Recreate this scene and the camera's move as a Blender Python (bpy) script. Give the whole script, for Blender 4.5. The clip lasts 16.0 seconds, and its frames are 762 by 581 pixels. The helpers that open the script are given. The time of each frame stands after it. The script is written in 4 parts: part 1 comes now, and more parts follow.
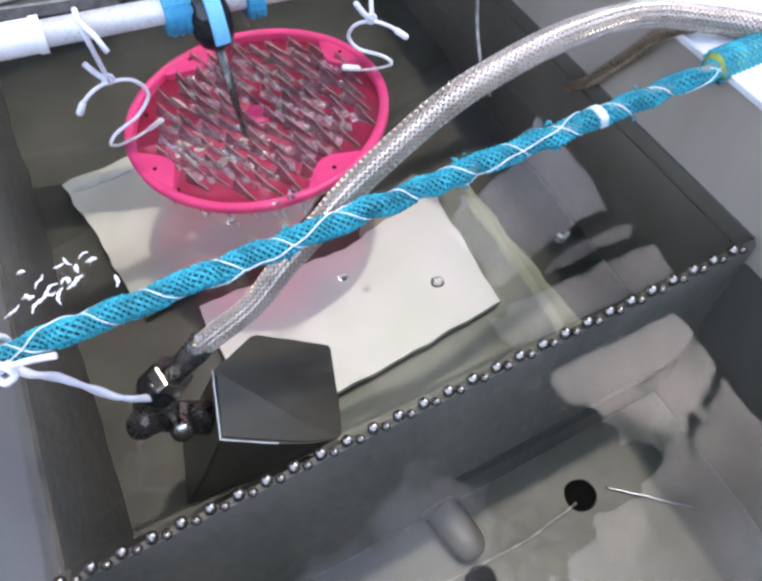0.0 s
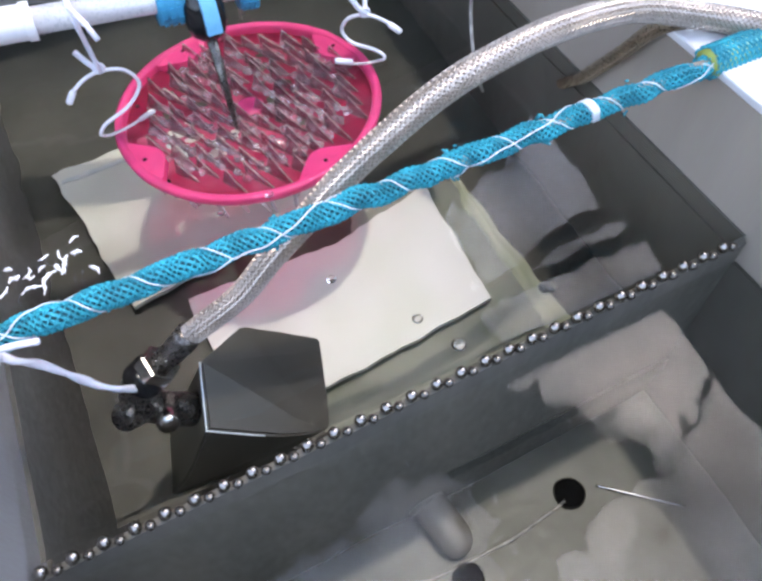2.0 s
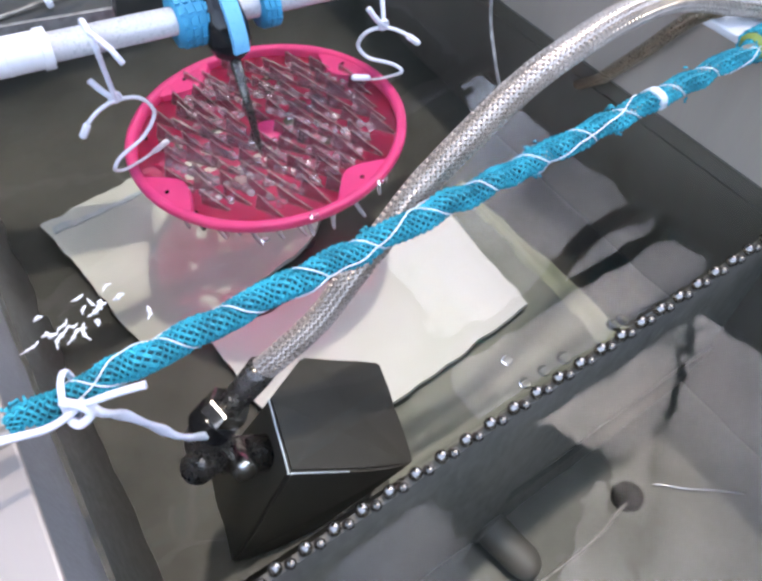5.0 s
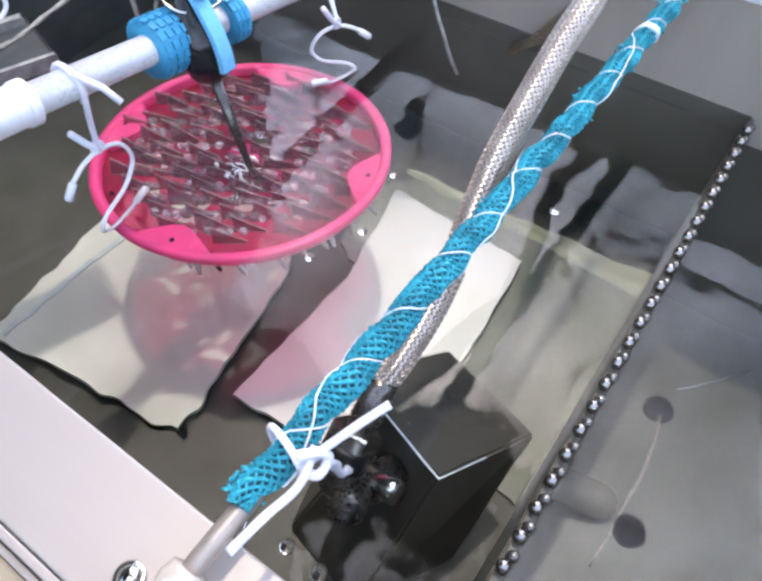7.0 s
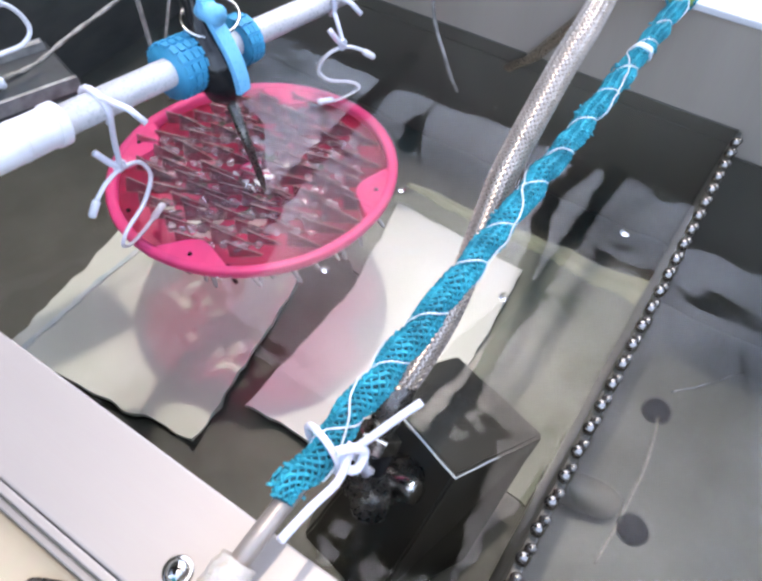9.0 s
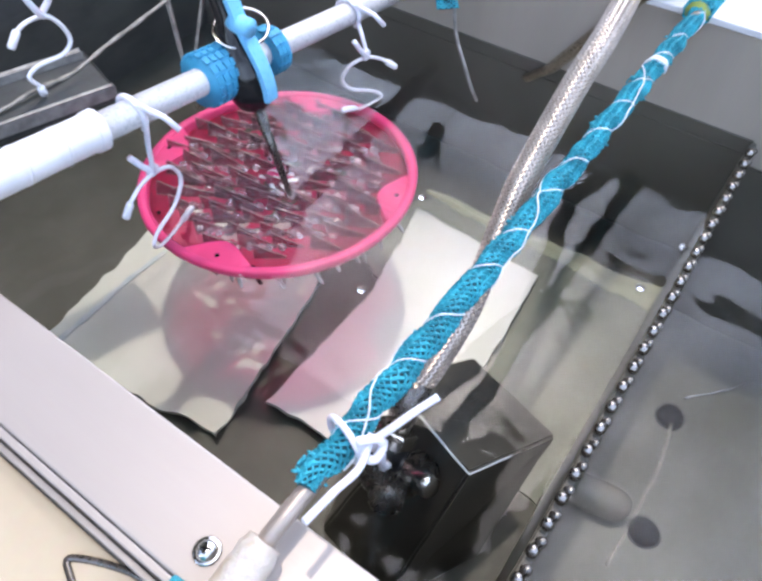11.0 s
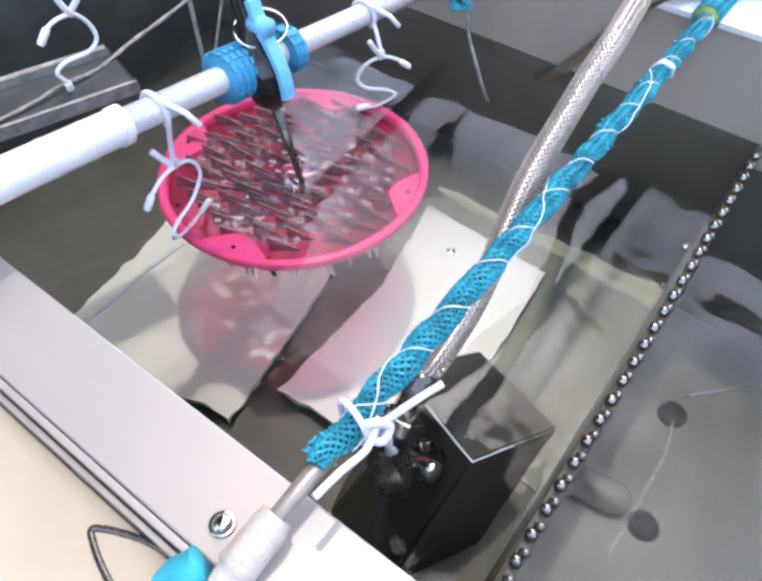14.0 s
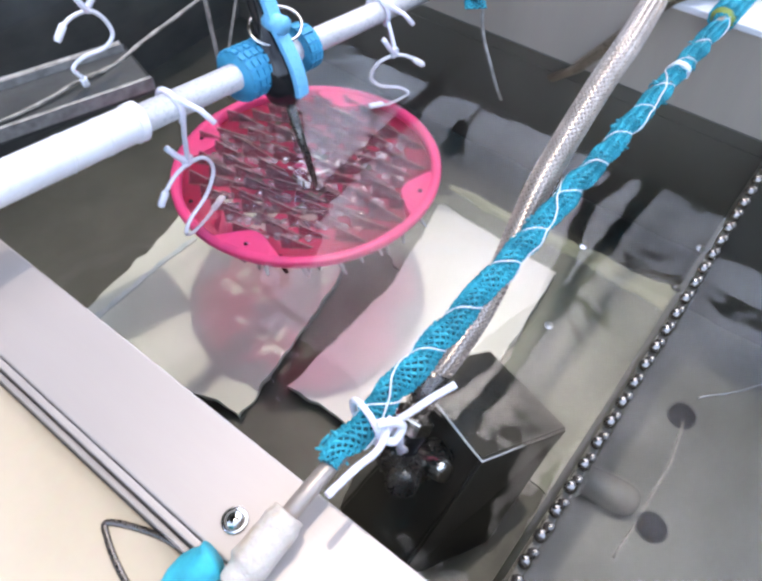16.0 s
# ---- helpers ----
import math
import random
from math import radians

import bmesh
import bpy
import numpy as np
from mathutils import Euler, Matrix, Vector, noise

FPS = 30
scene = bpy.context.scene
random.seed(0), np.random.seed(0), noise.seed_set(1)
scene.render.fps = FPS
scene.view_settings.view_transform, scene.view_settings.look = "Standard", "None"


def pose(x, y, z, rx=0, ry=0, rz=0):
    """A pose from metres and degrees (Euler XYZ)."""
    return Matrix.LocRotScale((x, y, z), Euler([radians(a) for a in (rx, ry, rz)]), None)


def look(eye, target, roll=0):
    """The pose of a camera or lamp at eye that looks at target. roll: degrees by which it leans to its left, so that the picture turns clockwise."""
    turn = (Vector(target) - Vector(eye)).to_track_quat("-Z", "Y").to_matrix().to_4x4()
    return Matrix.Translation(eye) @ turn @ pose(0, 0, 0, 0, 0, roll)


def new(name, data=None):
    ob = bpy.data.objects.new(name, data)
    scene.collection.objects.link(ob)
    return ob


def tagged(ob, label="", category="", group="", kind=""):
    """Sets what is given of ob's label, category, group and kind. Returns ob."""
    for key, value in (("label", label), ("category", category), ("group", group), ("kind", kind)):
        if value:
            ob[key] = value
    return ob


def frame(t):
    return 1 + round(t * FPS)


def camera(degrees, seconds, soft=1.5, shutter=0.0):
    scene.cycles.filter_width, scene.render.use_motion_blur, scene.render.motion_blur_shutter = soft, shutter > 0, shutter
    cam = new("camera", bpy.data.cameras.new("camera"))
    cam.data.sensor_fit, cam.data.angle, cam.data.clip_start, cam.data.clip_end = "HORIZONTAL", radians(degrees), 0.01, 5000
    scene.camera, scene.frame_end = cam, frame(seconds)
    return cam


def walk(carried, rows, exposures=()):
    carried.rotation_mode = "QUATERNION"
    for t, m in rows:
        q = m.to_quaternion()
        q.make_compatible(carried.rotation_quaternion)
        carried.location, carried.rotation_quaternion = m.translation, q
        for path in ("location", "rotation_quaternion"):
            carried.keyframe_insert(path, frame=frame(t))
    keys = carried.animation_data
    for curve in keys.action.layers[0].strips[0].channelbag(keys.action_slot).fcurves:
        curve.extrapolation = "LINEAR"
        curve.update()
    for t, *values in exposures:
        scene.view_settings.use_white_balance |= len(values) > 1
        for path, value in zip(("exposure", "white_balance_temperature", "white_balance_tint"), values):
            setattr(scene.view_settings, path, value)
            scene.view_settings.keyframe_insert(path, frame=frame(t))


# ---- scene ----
cam = camera(59.1, 16.0, soft=3.0)
PATH = [
    (0.0, (0.0268, 0.0094, 0.2360), (0.1280, 0.2641, -0.1822), -5.04),
    (0.5, (0.0278, 0.0087, 0.2339), (0.1282, 0.2637, -0.1843), -4.83),
    (1.0, (0.0271, 0.0090, 0.2334), (0.1307, 0.2623, -0.1850), -4.14),
    (1.5, (0.0282, 0.0075, 0.2322), (0.1320, 0.2609, -0.1862), -3.96),
    (2.0, (0.0273, 0.0064, 0.2326), (0.1331, 0.2603, -0.1849), -3.58),
    (2.5, (0.0266, 0.0063, 0.2314), (0.1336, 0.2615, -0.1851), -3.25),
    (3.0, (0.0279, 0.0057, 0.2298), (0.1370, 0.2618, -0.1856), -2.70),
    (3.5, (0.0250, 0.0063, 0.2281), (0.1395, 0.2644, -0.1845), -1.79),
    (4.0, (0.0183, 0.0097, 0.2257), (0.1369, 0.2689, -0.1851), -1.52),
    (4.5, (0.0056, 0.0155, 0.2225), (0.1373, 0.2724, -0.1858), -1.49),
    (5.0, (-0.0199, 0.0355, 0.2165), (0.1387, 0.2844, -0.1872), -1.05),
    (5.2, (-0.0308, 0.0461, 0.2143), (0.1374, 0.2890, -0.1890), -1.61),
    (7.5, (-0.0963, 0.1014, 0.2018), (0.1705, 0.2637, -0.1886), 2.84),
    (8.0, (-0.1007, 0.1025, 0.2045), (0.1689, 0.2625, -0.1850), 3.13),
    (8.5, (-0.1029, 0.1016, 0.2068), (0.1668, 0.2661, -0.1807), 2.83),
    (9.0, (-0.1028, 0.1017, 0.2098), (0.1645, 0.2716, -0.1770), 2.21),
    (11.5, (-0.1116, 0.0980, 0.2173), (0.1509, 0.2823, -0.1663), 1.35),
    (12.0, (-0.1126, 0.0983, 0.2163), (0.1511, 0.2837, -0.1659), 1.67),
    (12.5, (-0.1118, 0.0971, 0.2187), (0.1489, 0.2820, -0.1659), 1.58),
    (13.0, (-0.1136, 0.0954, 0.2207), (0.1468, 0.2799, -0.1642), 1.77),
    (13.5, (-0.1145, 0.0938, 0.2228), (0.1424, 0.2815, -0.1629), 1.25),
    (14.0, (-0.1155, 0.0939, 0.2239), (0.1406, 0.2808, -0.1628), 1.31),
    (14.5, (-0.1157, 0.0943, 0.2247), (0.1388, 0.2821, -0.1625), 1.33),
    (15.0, (-0.1163, 0.0953, 0.2240), (0.1377, 0.2835, -0.1635), 1.39),
    (15.5, (-0.1157, 0.0962, 0.2257), (0.1354, 0.2841, -0.1636), 1.27),
    (16.0, (-0.1161, 0.0956, 0.2252), (0.1345, 0.2855, -0.1636), 1.20),
]
walk(cam, [(t, look(e, g, r)) for t, e, g, r in PATH], exposures=[(0.0, -0.08, 7550, 14.5), (16.0, -0.08, 7550, 14.5)])

# ---- light: bright overcast daylight from the open side, unseen dark trees added behind ----
world = bpy.data.worlds.new("overcast_sky")
scene.world = world
world.use_nodes = True
wn, wl = world.node_tree.nodes, world.node_tree.links
sky = wn.new("ShaderNodeTexSky")
sky.sky_type, sky.sun_disc = "NISHITA", False
sky.sun_elevation, sky.sun_rotation = radians(60), radians(66)
sky.air_density, sky.dust_density, sky.ozone_density = 1.0, 0.6, 2.0
# uneven cloud over the sky
wt, wc, wr, wm = wn.new("ShaderNodeTexCoord"), wn.new("ShaderNodeTexNoise"), wn.new("ShaderNodeMapRange"), wn.new("ShaderNodeMix")
wc.inputs["Scale"].default_value, wc.inputs["Detail"].default_value, wc.inputs["Roughness"].default_value = 4.2, 9, 0.60
wr.inputs["From Min"].default_value, wr.inputs["From Max"].default_value = 0.36, 0.66
wr.inputs["To Min"].default_value, wr.inputs["To Max"].default_value = 0.55, 3.4
wm.data_type, wm.blend_type = "RGBA", "MULTIPLY"
wm.inputs[0].default_value = 1.0
wl.new(wt.outputs["Generated"], wc.inputs["Vector"])
wl.new(wc.outputs["Fac"], wr.inputs["Value"])
pale = wn.new("ShaderNodeHueSaturation")     # thin cloud takes most of the blue
pale.inputs["Saturation"].default_value = 0.85
wl.new(sky.outputs[0], pale.inputs["Color"])
wl.new(pale.outputs[0], wm.inputs[6])
wl.new(wr.outputs[0], wm.inputs[7])
wl.new(wm.outputs[2], wn["Background"].inputs[0])
wn["Background"].inputs[1].default_value = 0.64
SUN = bpy.data.lights.new("sun", "SUN")
SUN.energy, SUN.angle, SUN.color = 1.6, radians(1.7), (1.0, 0.985, 0.97)
sun = new("sun", SUN)
sun.matrix_world = look((0.40, 0.20, 3.0), (0, 0, 0))
scene.view_settings.exposure = 0.0

UW, LW = -0.0025, -0.017     # the two water levels, either side of the weir
FLOOR_U, FLOOR_L = -0.151, -0.218


# ---- materials ----
def mat(name, color, rough=0.5, metal=0.0, var=0.15, scale=60.0, fine=600.0, bump=0.1, dist=0.0006, trans=0.0, ior=1.45,
        color2=None, sub=0.0, stretch=(1, 1, 1), contrast=(0.35, 0.65), rvar=0.15, spec=0.5):
    """Two scales of colour variation, grain and relief on a principled surface."""
    m = bpy.data.materials.new(name)
    m.use_nodes = True
    n, l = m.node_tree.nodes, m.node_tree.links
    b = n["Principled BSDF"]
    tc = n.new("ShaderNodeTexCoord")
    mp = n.new("ShaderNodeMapping")
    mp.inputs["Scale"].default_value = stretch
    l.new(tc.outputs["Object"], mp.inputs["Vector"])
    n1, n2 = n.new("ShaderNodeTexNoise"), n.new("ShaderNodeTexNoise")
    n1.inputs["Scale"].default_value, n1.inputs["Detail"].default_value = scale, 6
    n2.inputs["Scale"].default_value, n2.inputs["Detail"].default_value = fine, 4
    l.new(mp.outputs[0], n1.inputs["Vector"])
    l.new(mp.outputs[0], n2.inputs["Vector"])
    ramp = n.new("ShaderNodeMapRange")
    ramp.inputs["From Min"].default_value, ramp.inputs["From Max"].default_value = contrast
    l.new(n1.outputs["Fac"], ramp.inputs["Value"])
    mix = n.new("ShaderNodeMix")
    mix.data_type = "RGBA"
    c2 = color2 or tuple(c * (1 - var * 2) for c in color)
    mix.inputs[6].default_value = (*color, 1)
    mix.inputs[7].default_value = (*c2, 1)
    l.new(ramp.outputs[0], mix.inputs[0])
    mix2 = n.new("ShaderNodeMix")
    mix2.data_type, mix2.blend_type = "RGBA", "MULTIPLY"
    mix2.inputs[0].default_value = var
    l.new(mix.outputs[2], mix2.inputs[6])
    l.new(n2.outputs["Color"], mix2.inputs[7])
    l.new(mix2.outputs[2], b.inputs["Base Color"])
    rr = n.new("ShaderNodeMapRange")
    rr.inputs["To Min"].default_value, rr.inputs["To Max"].default_value = max(0.02, rough - rvar), min(1, rough + rvar)
    l.new(n2.outputs["Fac"], rr.inputs["Value"])
    l.new(rr.outputs[0], b.inputs["Roughness"])
    b.inputs["Metallic"].default_value = metal
    b.inputs["Specular IOR Level"].default_value = spec
    b.inputs["Transmission Weight"].default_value = trans
    b.inputs["IOR"].default_value = ior
    if sub:
        b.inputs["Subsurface Weight"].default_value = sub
        b.inputs["Subsurface Radius"].default_value = (0.004, 0.002, 0.002)
        b.inputs["Subsurface Scale"].default_value = 0.5
    if bump:
        bp = n.new("ShaderNodeBump")
        bp.inputs["Strength"].default_value, bp.inputs["Distance"].default_value = bump, dist
        l.new(n2.outputs["Fac"], bp.inputs["Height"])
        l.new(bp.outputs[0], b.inputs["Normal"])
    return m


def water_mat(name, tint):
    """A clear water surface that refracts and reflects; its ripples are in the mesh."""
    m = bpy.data.materials.new(name)
    m.use_nodes = True
    n, l = m.node_tree.nodes, m.node_tree.links
    n.remove(n["Principled BSDF"])
    g = n.new("ShaderNodeBsdfGlass")
    g.inputs["IOR"].default_value, g.inputs["Roughness"].default_value = 1.333, 0.03
    g.inputs["Color"].default_value = (*tint, 1)
    l.new(g.outputs[0], n["Material Output"].inputs["Surface"])
    return m


def translucent_mat(name, color, through_color, share, rough=0.35):
    """Thin coloured plastic that lets part of the light through."""
    m = mat(name, color, rough, 0, 0.10, 90, 900, 0.08, 0.0004)
    n, l = m.node_tree.nodes, m.node_tree.links
    t = n.new("ShaderNodeBsdfTranslucent")
    t.inputs["Color"].default_value = (*through_color, 1)
    mx = n.new("ShaderNodeMixShader")
    mx.inputs[0].default_value = share
    l.new(n["Principled BSDF"].outputs[0], mx.inputs[1])
    l.new(t.outputs[0], mx.inputs[2])
    l.new(mx.outputs[0], n["Material Output"].inputs["Surface"])
    return m


def glass_mat(name, color=(1, 1, 1), rough=0.03, ior=1.45, bump=0.3):
    m = bpy.data.materials.new(name)
    m.use_nodes = True
    n, l = m.node_tree.nodes, m.node_tree.links
    n.remove(n["Principled BSDF"])
    g = n.new("ShaderNodeBsdfGlass")
    g.inputs["IOR"].default_value, g.inputs["Roughness"].default_value = ior, rough
    g.inputs["Color"].default_value = (*color, 1)
    if bump:
        tc, nz, bp = n.new("ShaderNodeTexCoord"), n.new("ShaderNodeTexNoise"), n.new("ShaderNodeBump")
        nz.inputs["Scale"].default_value = 160
        bp.inputs["Strength"].default_value, bp.inputs["Distance"].default_value = bump, 0.002
        l.new(tc.outputs["Object"], nz.inputs["Vector"])
        l.new(nz.outputs["Fac"], bp.inputs["Height"])
        l.new(bp.outputs[0], g.inputs["Normal"])
    l.new(g.outputs[0], n["Material Output"].inputs["Surface"])
    return m


M_STEEL_WALL = mat("brushed_steel_wall", (0.46, 0.395, 0.33), 0.45, 0.08, 0.10, 14, 900, 0.12, 0.0003, stretch=(1, 1, 0.12))
M_RIM = mat("satin_aluminium", (0.45, 0.395, 0.355), 0.42, 0.35, 0.05, 20, 1500, 0.08, 0.0002, stretch=(1, 0.06, 1))
M_LEDGE = mat("white_ledge_paint", (0.80, 0.79, 0.80), 0.35, 0.0, 0.05, 30, 700, 0.06)
M_FLOOR = mat("dull_tank_floor", (0.075, 0.077, 0.066), 0.5, 0.1, 0.22, 16, 300, 0.2, 0.0008, color2=(0.035, 0.037, 0.030), rvar=0.2)
M_FLOOR_PALE = mat("pale_algae_floor", (0.25, 0.265, 0.225), 0.55, 0.0, 0.15, 22, 260, 0.2, 0.0008, color2=(0.13, 0.15, 0.115))
M_RIDGE = mat("yellowed_ridge", (0.46, 0.47, 0.35), 0.5, 0.0, 0.12, 40, 400, 0.15, color2=(0.35, 0.38, 0.26))
M_WALLSIDE = mat("grey_side_wall", (0.26, 0.26, 0.27), 0.45, 0.2, 0.12, 14, 900, 0.12, 0.0003, stretch=(1, 1, 0.2))
M_WETWALL = mat("wet_stained_wall", (0.16, 0.145, 0.12), 0.4, 0.1, 0.2, 14, 300, 0.15, 0.0006, color2=(0.09, 0.085, 0.07), stretch=(1, 1, 0.3))
M_PLATE_OLD = mat("greened_white_plate", (0.60, 0.63, 0.57), 0.4, 0.0, 0.06, 18, 500, 0.05, color2=(0.47, 0.51, 0.44))
M_LOWPLATE = mat("dull_steel_plate", (0.095, 0.100, 0.086), 0.45, 0.1, 0.18, 20, 260, 0.2, 0.0006, color2=(0.055, 0.060, 0.048))
M_GROUND = mat("pale_gravel_ground", (0.30, 0.28, 0.24), 0.85, 0.0, 0.25, 2, 60, 0.4, 0.01, color2=(0.20, 0.20, 0.16))
M_WEIR = mat("dull_weir_steel", (0.17, 0.155, 0.13), 0.5, 0.1, 0.10, 22, 260, 0.08, 0.0003, color2=(0.11, 0.108, 0.092), stretch=(1, 1, 0.3))
# white for the solid strokes that imitate glints on the splash
M_GLINT = mat("white_splash_glint", (0.92, 0.92, 0.93), 0.12, 0.0, 0.03, 200, 900, 0.1, 0.0004, rvar=0.05)
M_DARK = mat("dark_grey_mottled", (0.045, 0.045, 0.043), 0.4, 0.0, 0.25, 25, 300, 0.15, color2=(0.085, 0.085, 0.078))
M_PLATE = mat("white_plastic_plate", (0.68, 0.69, 0.675), 0.4, 0.0, 0.05, 18, 500, 0.05, color2=(0.60, 0.63, 0.575))
M_PUMP = mat("black_pump_plastic", (0.05, 0.047, 0.041), 0.30, 0.0, 0.05, 40, 300, 0.0, 0.0003, color2=(0.062, 0.058, 0.049), rvar=0.03)
M_CHROME = mat("worn_chrome", (0.72, 0.70, 0.67), 0.2, 1.0, 0.12, 80, 900, 0.08, 0.0003)
M_DARKMETAL = mat("tarnished_fitting", (0.22, 0.20, 0.18), 0.28, 0.9, 0.25, 90, 700, 0.12, 0.0004)
M_BRAID = mat("braided_steel_wire", (0.62, 0.535, 0.465), 0.32, 0.85, 0.12, 120, 2200, 0.15, 0.0003)
M_BRAIDBASE = mat("hose_core", (0.07, 0.06, 0.05), 0.45, 0.6, 0.2, 100, 1500, 0.2, 0.0003)
M_NET = mat("turquoise_net", (0.010, 0.47, 0.58), 0.62, 0.0, 0.18, 120, 1500, 0.3, 0.0006, color2=(0.010, 0.26, 0.33), rvar=0.1)
# near-black teal: paints the shade in the gaps between net strands
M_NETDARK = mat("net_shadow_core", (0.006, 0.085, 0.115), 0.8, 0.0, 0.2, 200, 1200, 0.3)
M_CORD = mat("white_cord", (0.72, 0.80, 0.84), 0.5, 0.0, 0.08, 300, 2500, 0.2, 0.0003)
M_WHITE = mat("white_plastic", (0.86, 0.85, 0.87), 0.32, 0.0, 0.06, 80, 900, 0.05)
M_TIE = mat("milky_rubber_tie", (0.80, 0.79, 0.86), 0.3, 0.0, 0.06, 120, 900, 0.08, sub=0.2)
M_PIPE = mat("satin_white_pipe", (0.70, 0.68, 0.68), 0.3, 0.15, 0.05, 40, 900, 0.04)
M_BLACK = mat("gloss_black_rubber", (0.012, 0.012, 0.013), 0.16, 0.0, 0.2, 60, 500, 0.05, rvar=0.06)
M_HOLE = mat("hole_depth", (0.006, 0.006, 0.006), 0.9, 0.0, 0.1, 60, 500, 0.0, spec=0.05)
M_BLUE = mat("light_blue_clip", (0.17, 0.55, 0.82), 0.3, 0.0, 0.06, 60, 700, 0.05)
M_BLUEGRIP = mat("blue_ribbed_grip", (0.03, 0.36, 0.58), 0.55, 0.0, 0.15, 100, 900, 0.2, color2=(0.02, 0.27, 0.45))
M_PINK = translucent_mat("pink_plastic", (0.93, 0.075, 0.28), (1.0, 0.40, 0.52), 0.38)
# rim pink darkened for the shade among the fins, which cast none
M_PINKDARK = translucent_mat("pink_dish_plastic_shaded", (0.60, 0.045, 0.16), (1.0, 0.28, 0.45), 0.50)
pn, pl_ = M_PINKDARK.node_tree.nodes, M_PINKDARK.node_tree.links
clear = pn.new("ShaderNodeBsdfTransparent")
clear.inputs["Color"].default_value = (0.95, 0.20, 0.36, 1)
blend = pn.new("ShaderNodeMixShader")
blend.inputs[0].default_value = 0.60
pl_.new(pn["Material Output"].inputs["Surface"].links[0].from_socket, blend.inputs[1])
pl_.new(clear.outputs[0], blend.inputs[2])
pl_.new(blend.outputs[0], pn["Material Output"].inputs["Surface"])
M_STUD = mat("clear_wet_stud", (0.92, 0.84, 0.86), 0.07, 0.0, 0.04, 120, 700, 0.15, 0.0006, trans=0.95, ior=1.58, rvar=0.05)
M_PRONG = mat("milky_clear_prong", (0.88, 0.85, 0.86), 0.12, 0.0, 0.05, 120, 700, 0.1, 0.0004, trans=0.45, ior=1.45, rvar=0.05)
# lighter than the fin faces: paints the thin highlights along fin edges
M_FINEDGE = mat("fin_edge_highlight", (0.32, 0.23, 0.23), 0.30, 0.0, 0.15, 150, 900, 0.1, 0.0003)


def film_mat(name, color, clear_color, share, rough):
    """Thin clear sheet: part of the light goes straight through, the rest meets a glossy tinted face."""
    m = mat(name, color, rough, 0.0, 0.12, 130, 700, 0.2, 0.0006, rvar=0.06)
    n, l = m.node_tree.nodes, m.node_tree.links
    c = n.new("ShaderNodeBsdfTransparent")
    c.inputs["Color"].default_value = (*clear_color, 1)
    mx = n.new("ShaderNodeMixShader")
    mx.inputs[0].default_value = share
    l.new(n["Principled BSDF"].outputs[0], mx.inputs[1])
    l.new(c.outputs[0], mx.inputs[2])
    l.new(mx.outputs[0], n["Material Output"].inputs["Surface"])
    return m


M_CLEAR = film_mat("clear_wet_fin", (0.15, 0.095, 0.105), (0.82, 0.66, 0.70), 0.66, 0.10)
M_BEAD = mat("dark_chrome_bead", (0.37, 0.34, 0.31), 0.2, 1.0, 0.15, 200, 1500, 0.1, 0.0003)
M_DROP = glass_mat("water_drop", (1, 1, 1), 0.0, 1.333, 0)
M_WIRE = mat("grey_wire", (0.45, 0.43, 0.40), 0.45, 0.5, 0.2, 200, 1500, 0.2)
M_TWINE = mat("dirty_twine", (0.42, 0.38, 0.32), 0.8, 0.0, 0.25, 200, 1500, 0.5, 0.0008)
M_ROD = mat("tan_worn_rod", (0.50, 0.42, 0.36), 0.4, 0.45, 0.15, 90, 900, 0.15, 0.0003)
M_BRONZE = mat("dull_bronze", (0.36, 0.28, 0.20), 0.3, 0.9, 0.15, 80, 900, 0.1, 0.0003)
M_BOARD = mat("cream_board", (0.56, 0.465, 0.345), 0.5, 0.0, 0.10, 12, 260, 0.12, 0.0005, color2=(0.47, 0.38, 0.265))
M_PUTTY = mat("cream_putty_tape", (0.60, 0.53, 0.46), 0.5, 0.0, 0.2, 150, 700, 0.5, 0.0012, color2=(0.50, 0.40, 0.30), contrast=(0.5, 0.7))
M_YELLOW = mat("yellow_green_tape", (0.42, 0.50, 0.12), 0.5, 0.0, 0.2, 120, 700, 0.3, color2=(0.05, 0.38, 0.42), contrast=(0.42, 0.58))
M_SHELTER = mat("dark_foliage", (0.040, 0.043, 0.030), 0.8, 0.0, 0.3, 3, 40, 0.2, 0.01)
M_WATER = water_mat("rippled_water", (0.97, 0.985, 0.97))
M_WATER_LOW = water_mat("still_water", (0.97, 0.985, 0.97))


# ---- mesh helpers ----
def mesh_object(name, bm, material, smooth=False):
    me = bpy.data.meshes.new(name)
    bmesh.ops.recalc_face_normals(bm, faces=bm.faces[:])
    bm.to_mesh(me)
    bm.free()
    me.materials.append(material)
    if smooth:
        for p in me.polygons:
            p.use_smooth = True
    return new(name, me)


def part(name, bm, material, parent, label="", smooth=False):
    ob = mesh_object(name, bm, material, smooth)
    ob.parent = parent
    if label:
        tagged(ob, label)
    return ob


